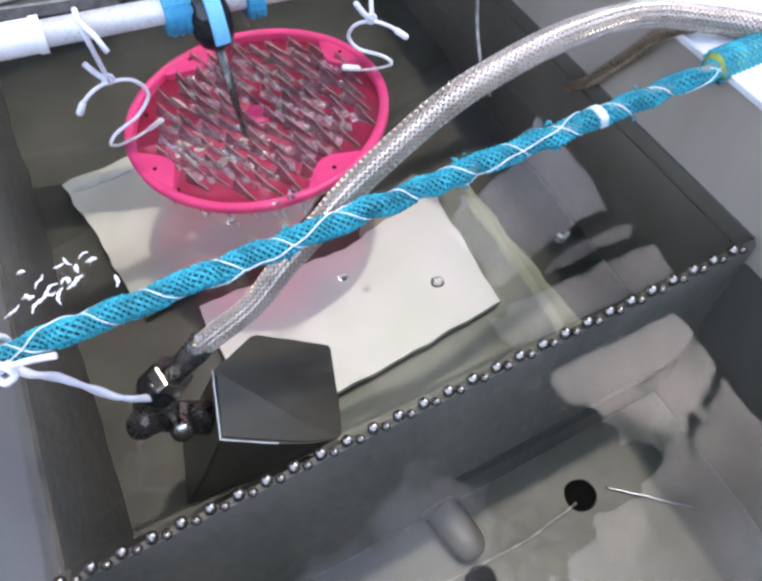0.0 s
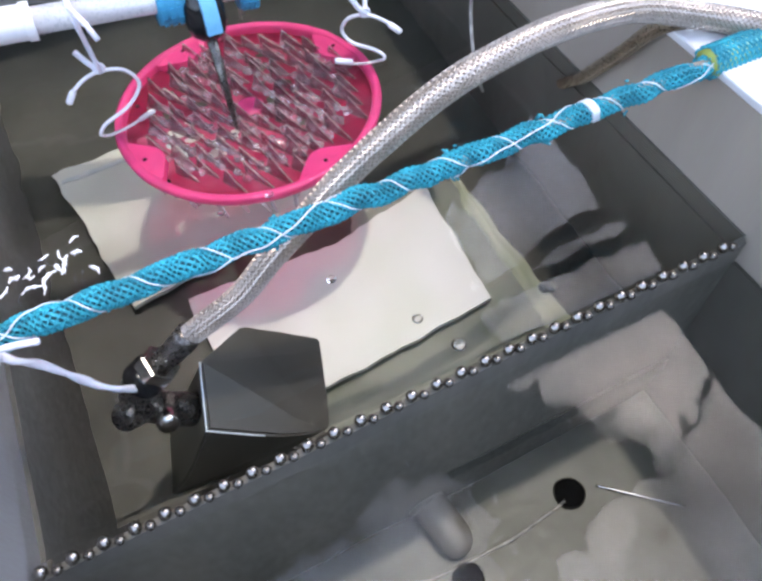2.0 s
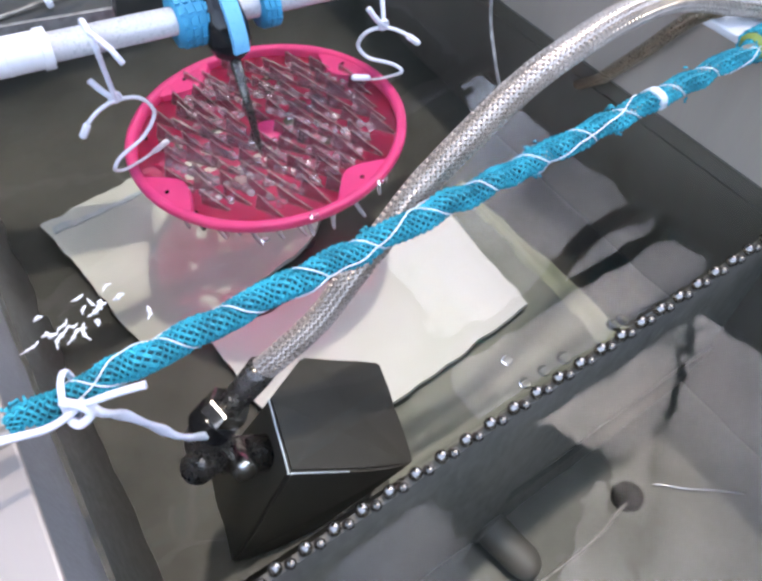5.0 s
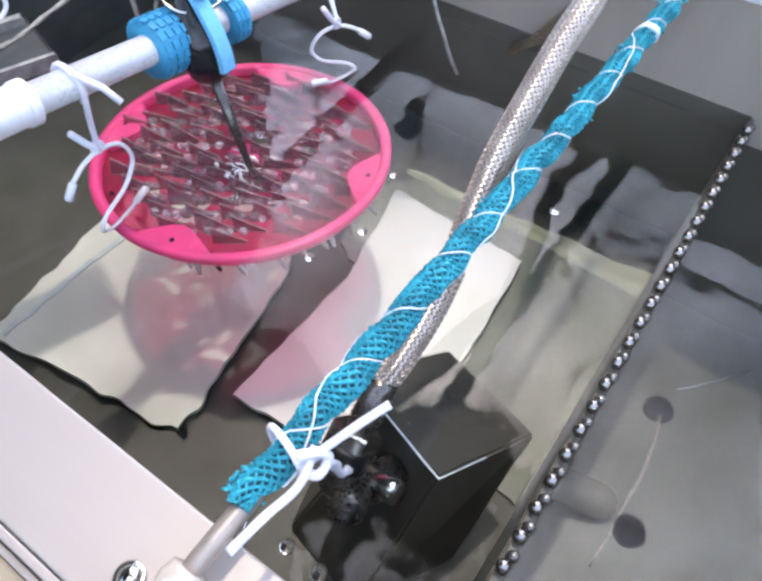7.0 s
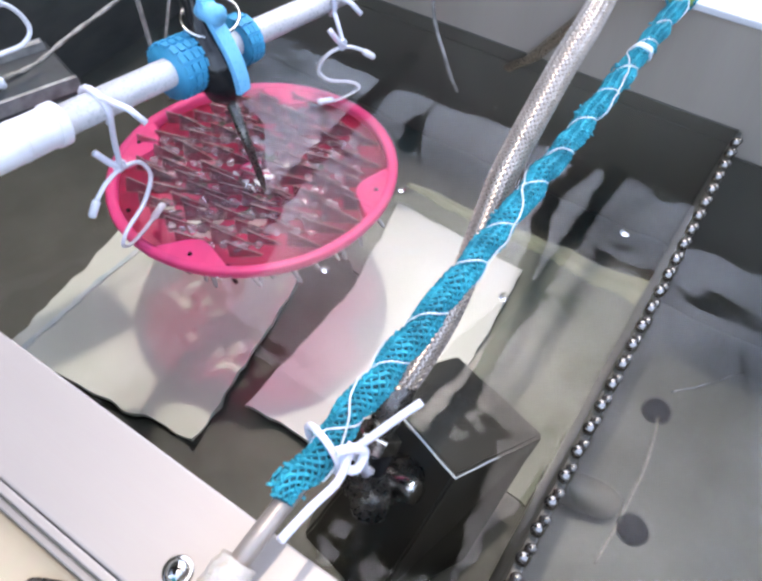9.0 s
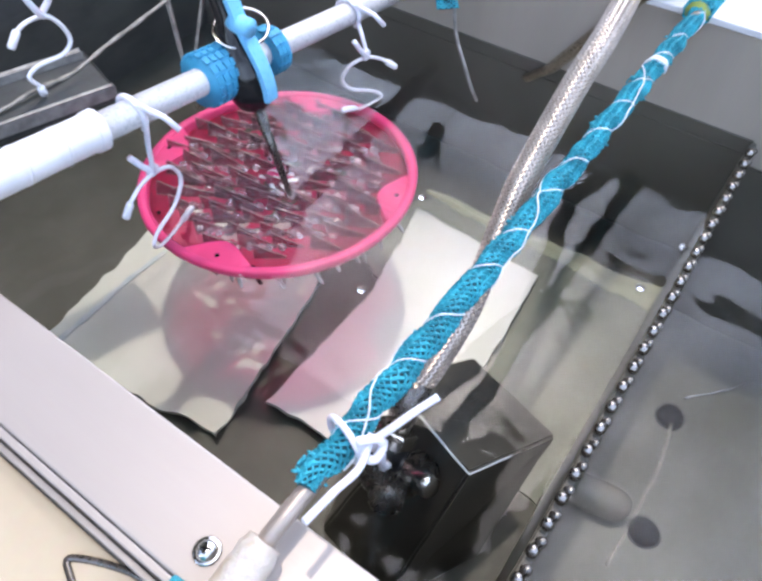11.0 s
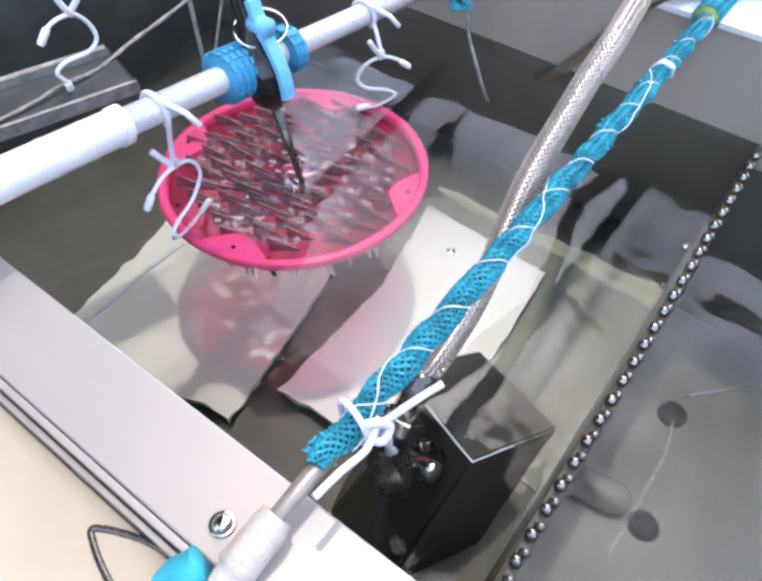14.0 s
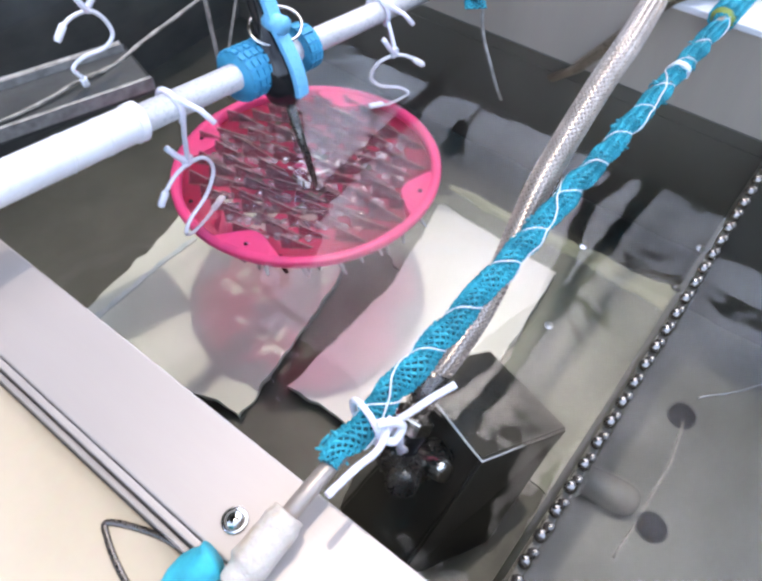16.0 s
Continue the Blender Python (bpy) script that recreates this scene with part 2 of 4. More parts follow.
def add_box(bm, x0, x1, y0, y1, z0, z1, bevel=0.0, m=None, seg=2):
    made = bmesh.ops.create_cube(bm, size=1)
    vs = made["verts"]
    for v in vs:
        v.co = Vector(((x0 + x1) / 2 + v.co.x * (x1 - x0), (y0 + y1) / 2 + v.co.y * (y1 - y0), (z0 + z1) / 2 + v.co.z * (z1 - z0)))
        if m:
            v.co = m @ v.co
    if bevel:
        es = list({e for v in vs for e in v.link_edges})
        bmesh.ops.bevel(bm, geom=es, offset=bevel, segments=seg, profile=0.5, affect="EDGES")
    return bm


def box(x0, x1, y0, y1, z0, z1, bevel=0.0, m=None):
    return add_box(bmesh.new(), x0, x1, y0, y1, z0, z1, bevel, m)


def spline(points, n):
    """A smooth curve of n steps through the points (Catmull-Rom)."""
    P = [Vector(p) for p in points]
    P = [P[0] * 2 - P[1]] + P + [P[-1] * 2 - P[-2]]
    out = []
    for i in range(1, len(P) - 2):
        for k in range(n):
            t = k / n
            a, b, c, d = P[i - 1], P[i], P[i + 1], P[i + 2]
            out.append(0.5 * ((2 * b) + (c - a) * t + (2 * a - 5 * b + 4 * c - d) * t * t + (3 * b - a - 3 * c + d) * t ** 3))
    out.append(P[-2])
    return out


def frames_along(pts):
    """Tangent and two normals at each point, with little twist."""
    res, up = [], Vector((0.123, 0.2, 0.97))
    for i, p in enumerate(pts):
        t = (pts[min(i + 1, len(pts) - 1)] - pts[max(i - 1, 0)]).normalized()
        a = up - t * up.dot(t)
        if a.length < 1e-4:
            a = t.orthogonal()
        a.normalize()
        res.append((p, t, a, t.cross(a)))
        up = a
    return res


def tube(pts, radius, sides=12, bm=None, cap=True):
    """A tube along pts; radius is a number or a function of (share of the way, angle)."""
    bm = bm or bmesh.new()
    rings, fr = [], frames_along(pts)
    for i, (p, t, a, b) in enumerate(fr):
        u = i / max(1, len(fr) - 1)
        ring = []
        for k in range(sides):
            w = 2 * math.pi * k / sides
            r = radius(u, w) if callable(radius) else radius
            ring.append(bm.verts.new(p + a * (r * math.cos(w)) + b * (r * math.sin(w))))
        rings.append(ring)
    for r0, r1 in zip(rings, rings[1:]):
        for k in range(sides):
            bm.faces.new((r0[k], r0[(k + 1) % sides], r1[(k + 1) % sides], r1[k]))
    if cap:
        bm.faces.new(rings[0][::-1])
        bm.faces.new(rings[-1])
    return bm


def lathe(profile, sides=32, m=None, bm=None):
    """Turns (radius, height) pairs round z."""
    bm = bm or bmesh.new()
    m = m or Matrix()
    rings = [[bm.verts.new(m @ Vector((max(r, 1e-5) * math.cos(2 * math.pi * k / sides), max(r, 1e-5) * math.sin(2 * math.pi * k / sides), z))) for k in range(sides)] for r, z in profile]
    for r0, r1 in zip(rings, rings[1:]):
        for k in range(sides):
            bm.faces.new((r0[k], r0[(k + 1) % sides], r1[(k + 1) % sides], r1[k]))
    return bm


def prism(outline, z0, z1, bevel=0.0):
    """An upright prism over an outline of (x, y)."""
    bm = bmesh.new()
    low = [bm.verts.new((x, y, z0)) for x, y in outline]
    top = [bm.verts.new((x, y, z1)) for x, y in outline]
    n = len(outline)
    bm.faces.new(low[::-1])
    bm.faces.new(top)
    for i in range(n):
        bm.faces.new((low[i], low[(i + 1) % n], top[(i + 1) % n], top[i]))
    if bevel:
        bmesh.ops.bevel(bm, geom=bm.edges[:], offset=bevel, segments=1, affect="EDGES")
    return bm


def rough_edge(corners, step, amount, seed):
    """An outline with slightly ragged, sawn sides."""
    rnd = random.Random(seed)
    out = []
    for (ax, ay), (bx, by) in zip(corners, corners[1:] + corners[:1]):
        n = max(1, int(math.hypot(bx - ax, by - ay) / step))
        for i in range(n):
            j = amount if i else 0
            out.append((ax + (bx - ax) * i / n + rnd.uniform(-j, j), ay + (by - ay) * i / n + rnd.uniform(-j, j)))
    return out


def thing(name, label, category, at=(0, 0, 0), group=""):
    ob = new(name)
    ob.empty_display_size = 0.01
    ob.location = at
    return tagged(ob, label, category, group)


# ---- the tank and its surroundings ----
def structure(name, bm, material, label, category="wall", smooth=False):
    return tagged(mesh_object(name, bm, material, smooth), label, category, kind="structure")


XN, XF, YB, YF = -0.0668, 0.2400, 0.520, -0.160      # inner faces of the tank
WEIR_A, WEIR_B = Vector((XN, 0.0984, 0)), Vector((XF, 0.1026, 0))

structure("ground", box(-40, 40, -40, 40, -1.02, -0.95), M_GROUND, "dull gravel ground far below the tank", "ground")
structure("floor", box(XN - 0.02, XF + 0.02, 0.099, YB, FLOOR_U - 0.02, FLOOR_U), M_FLOOR, "dull grey-green metal tank floor under clear water", "tank floor")
structure("floor_low", box(XN - 0.02, XF + 0.02, YF, 0.1015, FLOOR_L - 0.02, FLOOR_L), M_FLOOR, "stained grey tank floor below the weir", "tank floor")
structure("wall_near", box(XN - 0.022, XN, YF, YB, FLOOR_L - 0.02, 0.0345), M_WALLSIDE, "grey steel side wall of the tank")
structure("wall_near_lower", box(XN, XN + 0.002, YF, YB, FLOOR_L, -0.0185), M_DARK, "darker lower part of the tank side wall, under water")
structure("wall_far", box(XF, XF + 0.02, YF, YB, FLOOR_L - 0.02, 0.0490), M_STEEL_WALL, "brown-grey brushed steel tank wall")
structure("wall_far_liner", box(XF - 0.002, XF, YF, YB, FLOOR_L, -0.0185), M_WETWALL, "stained wet lower part of the far wall")
structure("wall_far_stain", box(XF - 0.0012, XF, 0.1035, YB, -0.0185, UW + 0.0002), M_WETWALL, "dark wet band below the waterline")
# end wall out of view; its shade is put into the dark colour
structure("wall_back", box(XN - 0.02, XF + 0.02, YB, YB + 0.02, FLOOR_L - 0.02, 0.12), M_DARK, "tank end wall coloured dark as if in shade")
structure("wall_front", box(XN - 0.02, XF + 0.02, YF - 0.02, YF, FLOOR_L - 0.02, 0.03), M_STEEL_WALL, "grey steel tank end wall")
structure("rim_near", box(-0.0955, XN + 0.0012, YF, YB, 0.0350, 0.0380, 0.0008), M_RIM, "satin aluminium rim plate along the tank", "rim")
structure("rim_far", box(XF - 0.0015, XF + 0.075, YF, YB, 0.0492, 0.0530, 0.0008), M_LEDGE, "white painted ledge on the tank wall", "rim")
bm = box(-0.0982, -0.0959, YF, YB, 0.0280, 0.0376, 0.0005)
add_box(bm, -0.1006, -0.0988, YF, YB, 0.0280, 0.0352, 0.0004)
structure("trim_strip", bm, M_RIM, "bright double metal edge strip beside the rim", "trim")
structure("board_deck", box(-0.62, -0.1010, -0.5, 0.9, 0.0080, 0.0300, 0.001), M_BOARD, "cream plywood deck beside the tank", "deck")
def tree_line(name, p, q, height, seed, label):
    """A dark, ragged bank of trees, thick, from p to q; unseen, it shapes the reflections."""
    p, q = Vector(p), Vector(q)
    d = q - p
    n = 160
    side = Vector((-d.y, d.x, 0)).normalized() * 0.12
    bm = bmesh.new()
    rows_ = []
    for i in range(n + 1):
        u = i / n
        h = height * (1 + 0.30 * noise.noise(Vector((u * 5, seed, 0))) + 0.22 * noise.noise(Vector((u * 17, seed, 2))) + 0.10 * noise.noise(Vector((u * 60, seed, 4))))
        c = p + d * u
        rows_.append([bm.verts.new(c + side * s + Vector((0, 0, zz))) for s, zz in ((-1, -0.95), (-1, h * 0.8), (0, h), (1, h * 0.8), (1, -0.95))])
    for r0, r1 in zip(rows_, rows_[1:]):
        for k in range(4):
            bm.faces.new((r0[k], r0[k + 1], r1[k + 1], r1[k]))
    rnd = random.Random(int(seed * 10))
    for k in range(620):
        r = rnd.choice(rows_)[2].co
        s = rnd.uniform(0.012, 0.040)
        m = pose(r.x + rnd.uniform(-0.05, 0.05), r.y + rnd.uniform(-0.05, 0.05), r.z + rnd.uniform(-0.10, 0.09), rnd.uniform(0, 360), rnd.uniform(0, 360), rnd.uniform(0, 360))
        bm.faces.new([bm.verts.new(m @ Vector(p)) for p in ((-s, 0, 0), (0, -s * 0.5, 0), (s * 1.2, 0, 0), (0, s * 0.5, 0))])
    return structure(name, bm, M_SHELTER, label, "backdrop")


# banks out of view, placed where the water should reflect dark
tree_line("backdrop_far", (-2.8, 2.0, 0), (1.62, 2.0, 0), 2.3, 3.0, "unseen dark trees added beyond the tank to darken reflections")
tree_line("backdrop_gap", (1.55, 2.3, 0), (2.8, 2.3, 0), 0.80, 6.0, "unseen low bushes added beyond the tank")
tree_line("backdrop_side", (-2.8, -2.4, 0), (-2.8, 2.2, 0), 0.6, 9.0, "unseen dark trees added beside the deck")
tree_line("backdrop_near", (1.9, -2.4, 0), (-2.8, -2.4, 0), 0.8, 5.0, "unseen dark trees added behind the tank")
tree_line("backdrop_right", (2.9, 2.4, 0), (2.9, -0.9, 0), 0.90, 14.0, "unseen low hedge added past the far ledge")
tree_line("backdrop_corner", (1.9, -0.85, 0), (1.9, -2.6, 0), 2.2, 21.0, "unseen tall trees added past the far ledge")


def canopy():
    """An unseen ragged roof of leaves, added to block sky glare, hung with loose leaf clumps."""
    rnd = random.Random(52)
    bm = bmesh.new()
    grid, border = [], []
    n = 72
    for i in range(n + 1):
        az = radians(16 + 127 * i / n)
        # inner edge is drawn back near 54 degrees to let the sun by
        edge = 0.62 + 0.10 * noise.noise(Vector((i * 0.16, 3.0, 0))) + 0.07 * noise.noise(Vector((i * 0.6, 5.0, 0))) + 0.22 * math.exp(-((math.degrees(az) - 54) / 22) ** 2)
        end = 2.2 if i > 26 else 1.27 + 0.08 * noise.noise(Vector((i * 0.35, 7.0, 0))) + 0.9 * max(0, (i - 16) / 10)
        border.append((edge, end))
        grid.append([bm.verts.new((math.cos(az) * r, math.sin(az) * r, 2.2 + 0.06 * noise.noise(Vector((i * 0.3, k, 1.0))))) for k, r in enumerate([edge + (end - edge) * j / 6 for j in range(7)])])
    for r0, r1 in zip(grid, grid[1:]):
        for k in range(6):
            bm.faces.new((r0[k], r0[k + 1], r1[k + 1], r1[k]))
    bmesh.ops.solidify(bm, geom=bm.faces[:], thickness=0.05)
    for k in range(2600):
        i = rnd.randrange(n)
        az = radians(16 + 127 * i / n)
        r = border[i][k % 2] + (1 if k % 2 else -1) * (rnd.random() ** 2 * 0.10 - 0.03)
        s = rnd.uniform(0.008, 0.026)
        m = pose(math.cos(az) * r, math.sin(az) * r, 2.16 + rnd.uniform(-0.06, 0.06), rnd.uniform(-60, 60), rnd.uniform(-60, 60), rnd.uniform(0, 360))
        bm.faces.new([bm.verts.new(m @ Vector(p)) for p in ((-s, 0, 0), (0, -s * 0.45, 0), (s * 1.2, 0, 0), (0, s * 0.45, 0))])
    structure("sky_blocker_canopy", bm, M_SHELTER, "unseen leafy canopy added to block sky glare on the water", "backdrop")


canopy()


def branch():
    t = thing("branch", "bare dark branch hanging over the open side of the tank", "branch")
    part("limb", tube(spline([(1.90, -1.05, 1.60), (1.35, -0.15, 1.15), (0.78, 0.25, 0.66), (0.61, 0.20, 0.64), (0.55, 0.15, 0.67), (0.48, 0.085, 0.70), (0.41, 0.02, 0.72), (0.40, -0.10, 0.80)], 8), lambda u, w: 0.016 - 0.0145 * min(1, u * 1.6) + 0.0035 * max(0, 1 - u) * math.sin(u * 60) * 0.3, 8), M_DARK, t, "", True)
    part("twig", tube(spline([(0.385, 0.03, 0.727), (0.449, 0.135, 0.704), (0.455, 0.165, 0.700), (0.478, 0.213, 0.687), (0.50, 0.26, 0.68)], 8), lambda u, w: 0.0036 - 0.0024 * u, 7), M_DARK, t, "", True)
    part("twig", tube(spline([(0.553, 0.15, 0.668), (0.535, 0.18, 0.672), (0.53, 0.215, 0.665)], 6), lambda u, w: 0.0030 - 0.0022 * u, 6), M_DARK, t, "", True)
    part("twig", tube(spline([(1.35, -0.15, 1.15), (1.22, 0.14, 1.04), (1.00, 0.33, 1.02), (0.8801, 0.282, 1.055), (0.835, 0.235, 1.08), (0.8023, 0.2297, 1.0969), (0.768, 0.195, 1.115), (0.725, 0.165, 1.13), (0.683, 0.1025, 1.155), (0.628, 0.075, 1.17), (0.587, 0.02, 1.189)], 8), lambda u, w: 0.006 - 0.0012 * u + 0.0022 * math.sin(u * 47) * math.sin(u * 19), 7), M_DARK, t, "", True)
    part("twig", tube(spline([(1.00, 0.33, 1.02), (0.82, 0.375, 1.08), (0.6694, 0.303, 1.138), (0.6594, 0.251, 1.149), (0.63, 0.21, 1.155), (0.6466, 0.179, 1.162), (0.62, 0.13, 1.17), (0.5866, 0.094, 1.187), (0.55, 0.03, 1.20)], 8), lambda u, w: 0.0040 - 0.0022 * u, 6), M_DARK, t, "", True)
    for k, (x, y, z) in enumerate(((0.84, -0.10, 1.00), (0.79, -0.16, 1.03), (0.74, -0.24, 1.06))):
        part("twig", tube(spline([(1.10, -0.02 - 0.05 * k, 1.02), (0.95, y + 0.05, z), (x, y, z + 0.02), (x - 0.06, y - 0.05, z + 0.04), (x - 0.10, y - 0.13, z + 0.05)], 6), lambda u, w: 0.0038 - 0.0024 * u, 6), M_DARK, t, "", True)
    return t


branch()

# raised pale strip and yellowed ridge on the floor
structure("floor_strip", prism(rough_edge([(0.045, 0.1045), (0.187, 0.1045), (0.188, 0.262), (0.165, 0.285), (0.120, 0.270), (0.090, 0.200), (0.055, 0.175)], 0.006, 0.0015, 31), FLOOR_U + 0.0002, FLOOR_U + 0.0022), M_FLOOR_PALE, "pale green stained patch on the tank floor", "floor patch")
bm = bmesh.new()
rows_ = []
for j in range(41):
    y = 0.105 + 0.165 * j / 40
    wob = 0.0025 * noise.noise(Vector((y * 40, 2.0, 0)))
    rows_.append([bm.verts.new((0.1915 + wob + (k - 5) * 0.0024 * (1.15 - 0.95 * j / 40), y, FLOOR_U + 0.0003 + 0.0045 * math.exp(-((k - 5) / 2.6) ** 2) * (1 - 0.4 * j / 40))) for k in range(11)])
for r0, r1 in zip(rows_, rows_[1:]):
    for k in range(10):
        bm.faces.new((r0[k], r0[k + 1], r1[k + 1], r1[k]))
structure("floor_ridge", bm, M_RIDGE, "yellowed rounded ridge on the tank floor", "ridge", True)


def holed_plate():
    """The lower floor's plate with two round dark drain holes."""
    t = thing("drain_plate", "grey stained steel plate with two round drain holes", "drain plate", (0, 0, 0))
    bm = bmesh.new()
    add_box(bm, XN + 0.001, XF - 0.0015, YF + 0.002, 0.1012, FLOOR_L + 0.0005, FLOOR_L + 0.006)
    part("plate", bm, M_LOWPLATE, t)
    # matte black discs on the plate paint the darkness inside the holes
    for x, y in ((0.1625, 0.0693), (0.0885, 0.0545)):
        bm = lathe([(0.0, 0.0004), (0.0072, 0.0004), (0.0078, 0.0016), (0.0086, 0.0016), (0.0090, 0.0)], 28, pose(x, y, FLOOR_L + 0.0062))
        part("hole", bm, M_HOLE, t, "dark round drain hole", True)
    return t


holed_plate()

nozzle = thing("nozzle", "dull rounded metal nozzle sticking out of the weir under water", "nozzle")
m = pose(0.0885, 0.0870, FLOOR_L + 0.016, 94, 0, 10)
part("barrel", lathe([(0.0098, -0.014), (0.0100, -0.002), (0.0098, 0.011), (0.0090, 0.0155), (0.0070, 0.0192), (0.0038, 0.0213), (0.0, 0.022)], 28, m), M_WEIR, nozzle, "", True)
part("flange", lathe([(0.0097, -0.0142), (0.0118, -0.0140), (0.0120, -0.0115), (0.0101, -0.0108)], 28, m), M_WEIR, nozzle, "", True)

tagged(mesh_object("thin_cable", tube(spline([(0.1585, 0.0665, FLOOR_L + 0.0072), (0.128, 0.0625, FLOOR_L + 0.0078), (0.098, 0.0620, FLOOR_L + 0.0070), (0.060, 0.0640, FLOOR_L + 0.0070)], 8), 0.0007, 6), M_WIRE, True), "thin grey cable running from a drain hole", "cable")
tagged(mesh_object("bent_wire", tube(spline([(0.178, 0.0665, FLOOR_L + 0.0075), (0.196, 0.050, FLOOR_L + 0.0085), (0.216, 0.034, FLOOR_L + 0.0075)], 8), 0.0007, 6), M_CHROME, True), "thin bright wire lying on the lower floor", "wire")


# ---- water ----
def water(name, x0, x1, y0, y1, z, material, label, calm, seed):
    """A sheet of water with fine ripples, a lip at the weir and rougher water where the inlet stirs it."""
    step = 0.0013
    nx, ny = int((x1 - x0) / step), int((y1 - y0) / step)
    verts, faces = [], []
    for j in range(ny + 1):
        y = y0 + (y1 - y0) * j / ny
        lip = 0.0012 * math.exp(-(y - y0) / 0.002) if z == UW else 0.0
        for i in range(nx + 1):
            x = x0 + (x1 - x0) * i / nx
            h = 0.00006 * noise.noise(Vector((x * 24, y * 24, seed))) + 0.00008 * noise.noise(Vector((x * 66, y * 52, seed + 3))) + 0.000045 * noise.noise(Vector((x * 150, y * 110, seed + 5)))
            stir = math.exp(-((x + 0.049) ** 2 + (y - 0.213) ** 2) / 0.00050) if z == UW else 0.0
            lively = 1.0 + 1.6 * math.exp(-((x + 0.02) ** 2 + (y - 0.36) ** 2) / 0.006) if z == UW else 1.0
            h = h * calm * lively + stir * 0.00045 * noise.noise(Vector((x * 150, y * 110, 4.0)))
            verts.append((x, y, z + h + lip))
    for j in range(ny):
        for i in range(nx):
            k = j * (nx + 1) + i
            faces.append((k, k + 1, k + nx + 2, k + nx + 1))
    me = bpy.data.meshes.new(name)
    me.from_pydata(verts, [], faces)
    me.materials.append(material)
    for p in me.polygons:
        p.use_smooth = True
    ob = tagged(new(name, me), label, "water", kind="structure")
    ob.visible_shadow = False
    return ob


water("water", XN - 0.001, XF + 0.001, 0.1015, YB + 0.001, UW, M_WATER, "clear rippling water over the white plates", 1.4, 1.0)
water("water_low", XN - 0.001, XF + 0.001, -0.030, 0.1000, LW, M_WATER_LOW, "still lower water beyond the weir reflecting the sky", 1.0, 7.0)


# ---- weir with its beaded edge ----
def weir():
    t = thing("weir", "dark steel weir plate edged with a row of shiny beads", "weir")
    d = WEIR_B - WEIR_A
    ang = math.degrees(math.atan2(d.y, d.x))
    bm = box(0.0005, d.length - 0.0005, -0.0016, 0.0016, FLOOR_L, -0.0042, 0.0005, pose(WEIR_A.x, WEIR_A.y, 0, 0, 0, ang))
    part("plate", bm, M_WEIR, t)
    bead = bmesh.new()
    bmesh.ops.create_uvsphere(bead, u_segments=14, v_segments=9, radius=0.0024)
    for v in bead.verts:
        v.co.z *= 1.15
    base = bmesh.new()
    lathe([(0.0, 0.0022), (0.0011, 0.0019), (0.0019, 0.0008), (0.0020, -0.0008), (0.0013, -0.0019), (0.0, -0.0022)], 12, None, base)
    pitch, n = 0.0107, 28
    first_bead = part("bead", bead, M_BEAD, t, "", True)
    first_lobe = part("link", base, M_DARKMETAL, t, "", True)
    for i in range(n):
        s = 0.004 + pitch * i
        p = WEIR_A + d.normalized() * s
        a = first_bead if i == 0 else first_bead.copy()
        b = first_lobe if i == 0 else first_lobe.copy()
        if i:
            scene.collection.objects.link(a)
            scene.collection.objects.link(b)
        a.matrix_basis = pose(p.x, p.y, -0.0012, 0, 20, 35)
        q = p + d.normalized() * pitch * 0.5
        b.matrix_basis = pose(q.x - 0.0006, q.y - 0.0010, -0.0026, 35, 30, 0)
    return t


weir()


# ---- white plates on the floor ----
def plate(name, corners, z, seed, material, label):
    t = thing(name, label, "plate")
    part("panel", prism(rough_edge(corners, 0.006, 0.0007, seed), z - 0.004, z), material, t)
    cx, cy = sum(c[0] for c in corners) / len(corners), sum(c[1] for c in corners) / len(corners)
    for fx, fy in ((0.55, 0.5), (-0.55, 0.45), (0.5, -0.5), (-0.5, -0.5)):
        w = max(abs(c[0] - cx) for c in corners) * fx
        h = max(abs(c[1] - cy) for c in corners) * fy
        part("foot", lathe([(0.0, z - 0.004), (0.004, z - 0.0041), (0.004, FLOOR_U), (0.0, FLOOR_U)], 12, pose(cx + w, cy + h, 0)), M_DARK, t)
    return t


PL = [(-0.044, 0.375), (-0.0235, 0.2590), (0.078, 0.2770), (0.115, 0.300), (0.090, 0.392)]
plate("white_plate", PL, -0.1395, 3, M_PLATE_OLD, "white plastic plate with sawn edges lying under the pink dish")
PC = [(0.0070, 0.2515), (0.0105, 0.205), (0.026, 0.168), (0.060, 0.166), (0.100, 0.1680), (0.1660, 0.1735), (0.1690, 0.264), (0.100, 0.2490)]
plate("white_plate", PC, -0.1395, 8, M_PLATE, "white plastic plate with a broken edge beside the pump")
bm = box(-0.040, 0.045, 0.366, 0.3695, -0.1392, -0.1385, 0, None)
tagged(mesh_object("blue_strip", bm, mat("faded_blue_strip", (0.36, 0.47, 0.52), 0.5, 0, 0.2, 90, 500, 0.1, color2=(0.6, 0.65, 0.64))), "faded blue strip along the white plate", "strip")


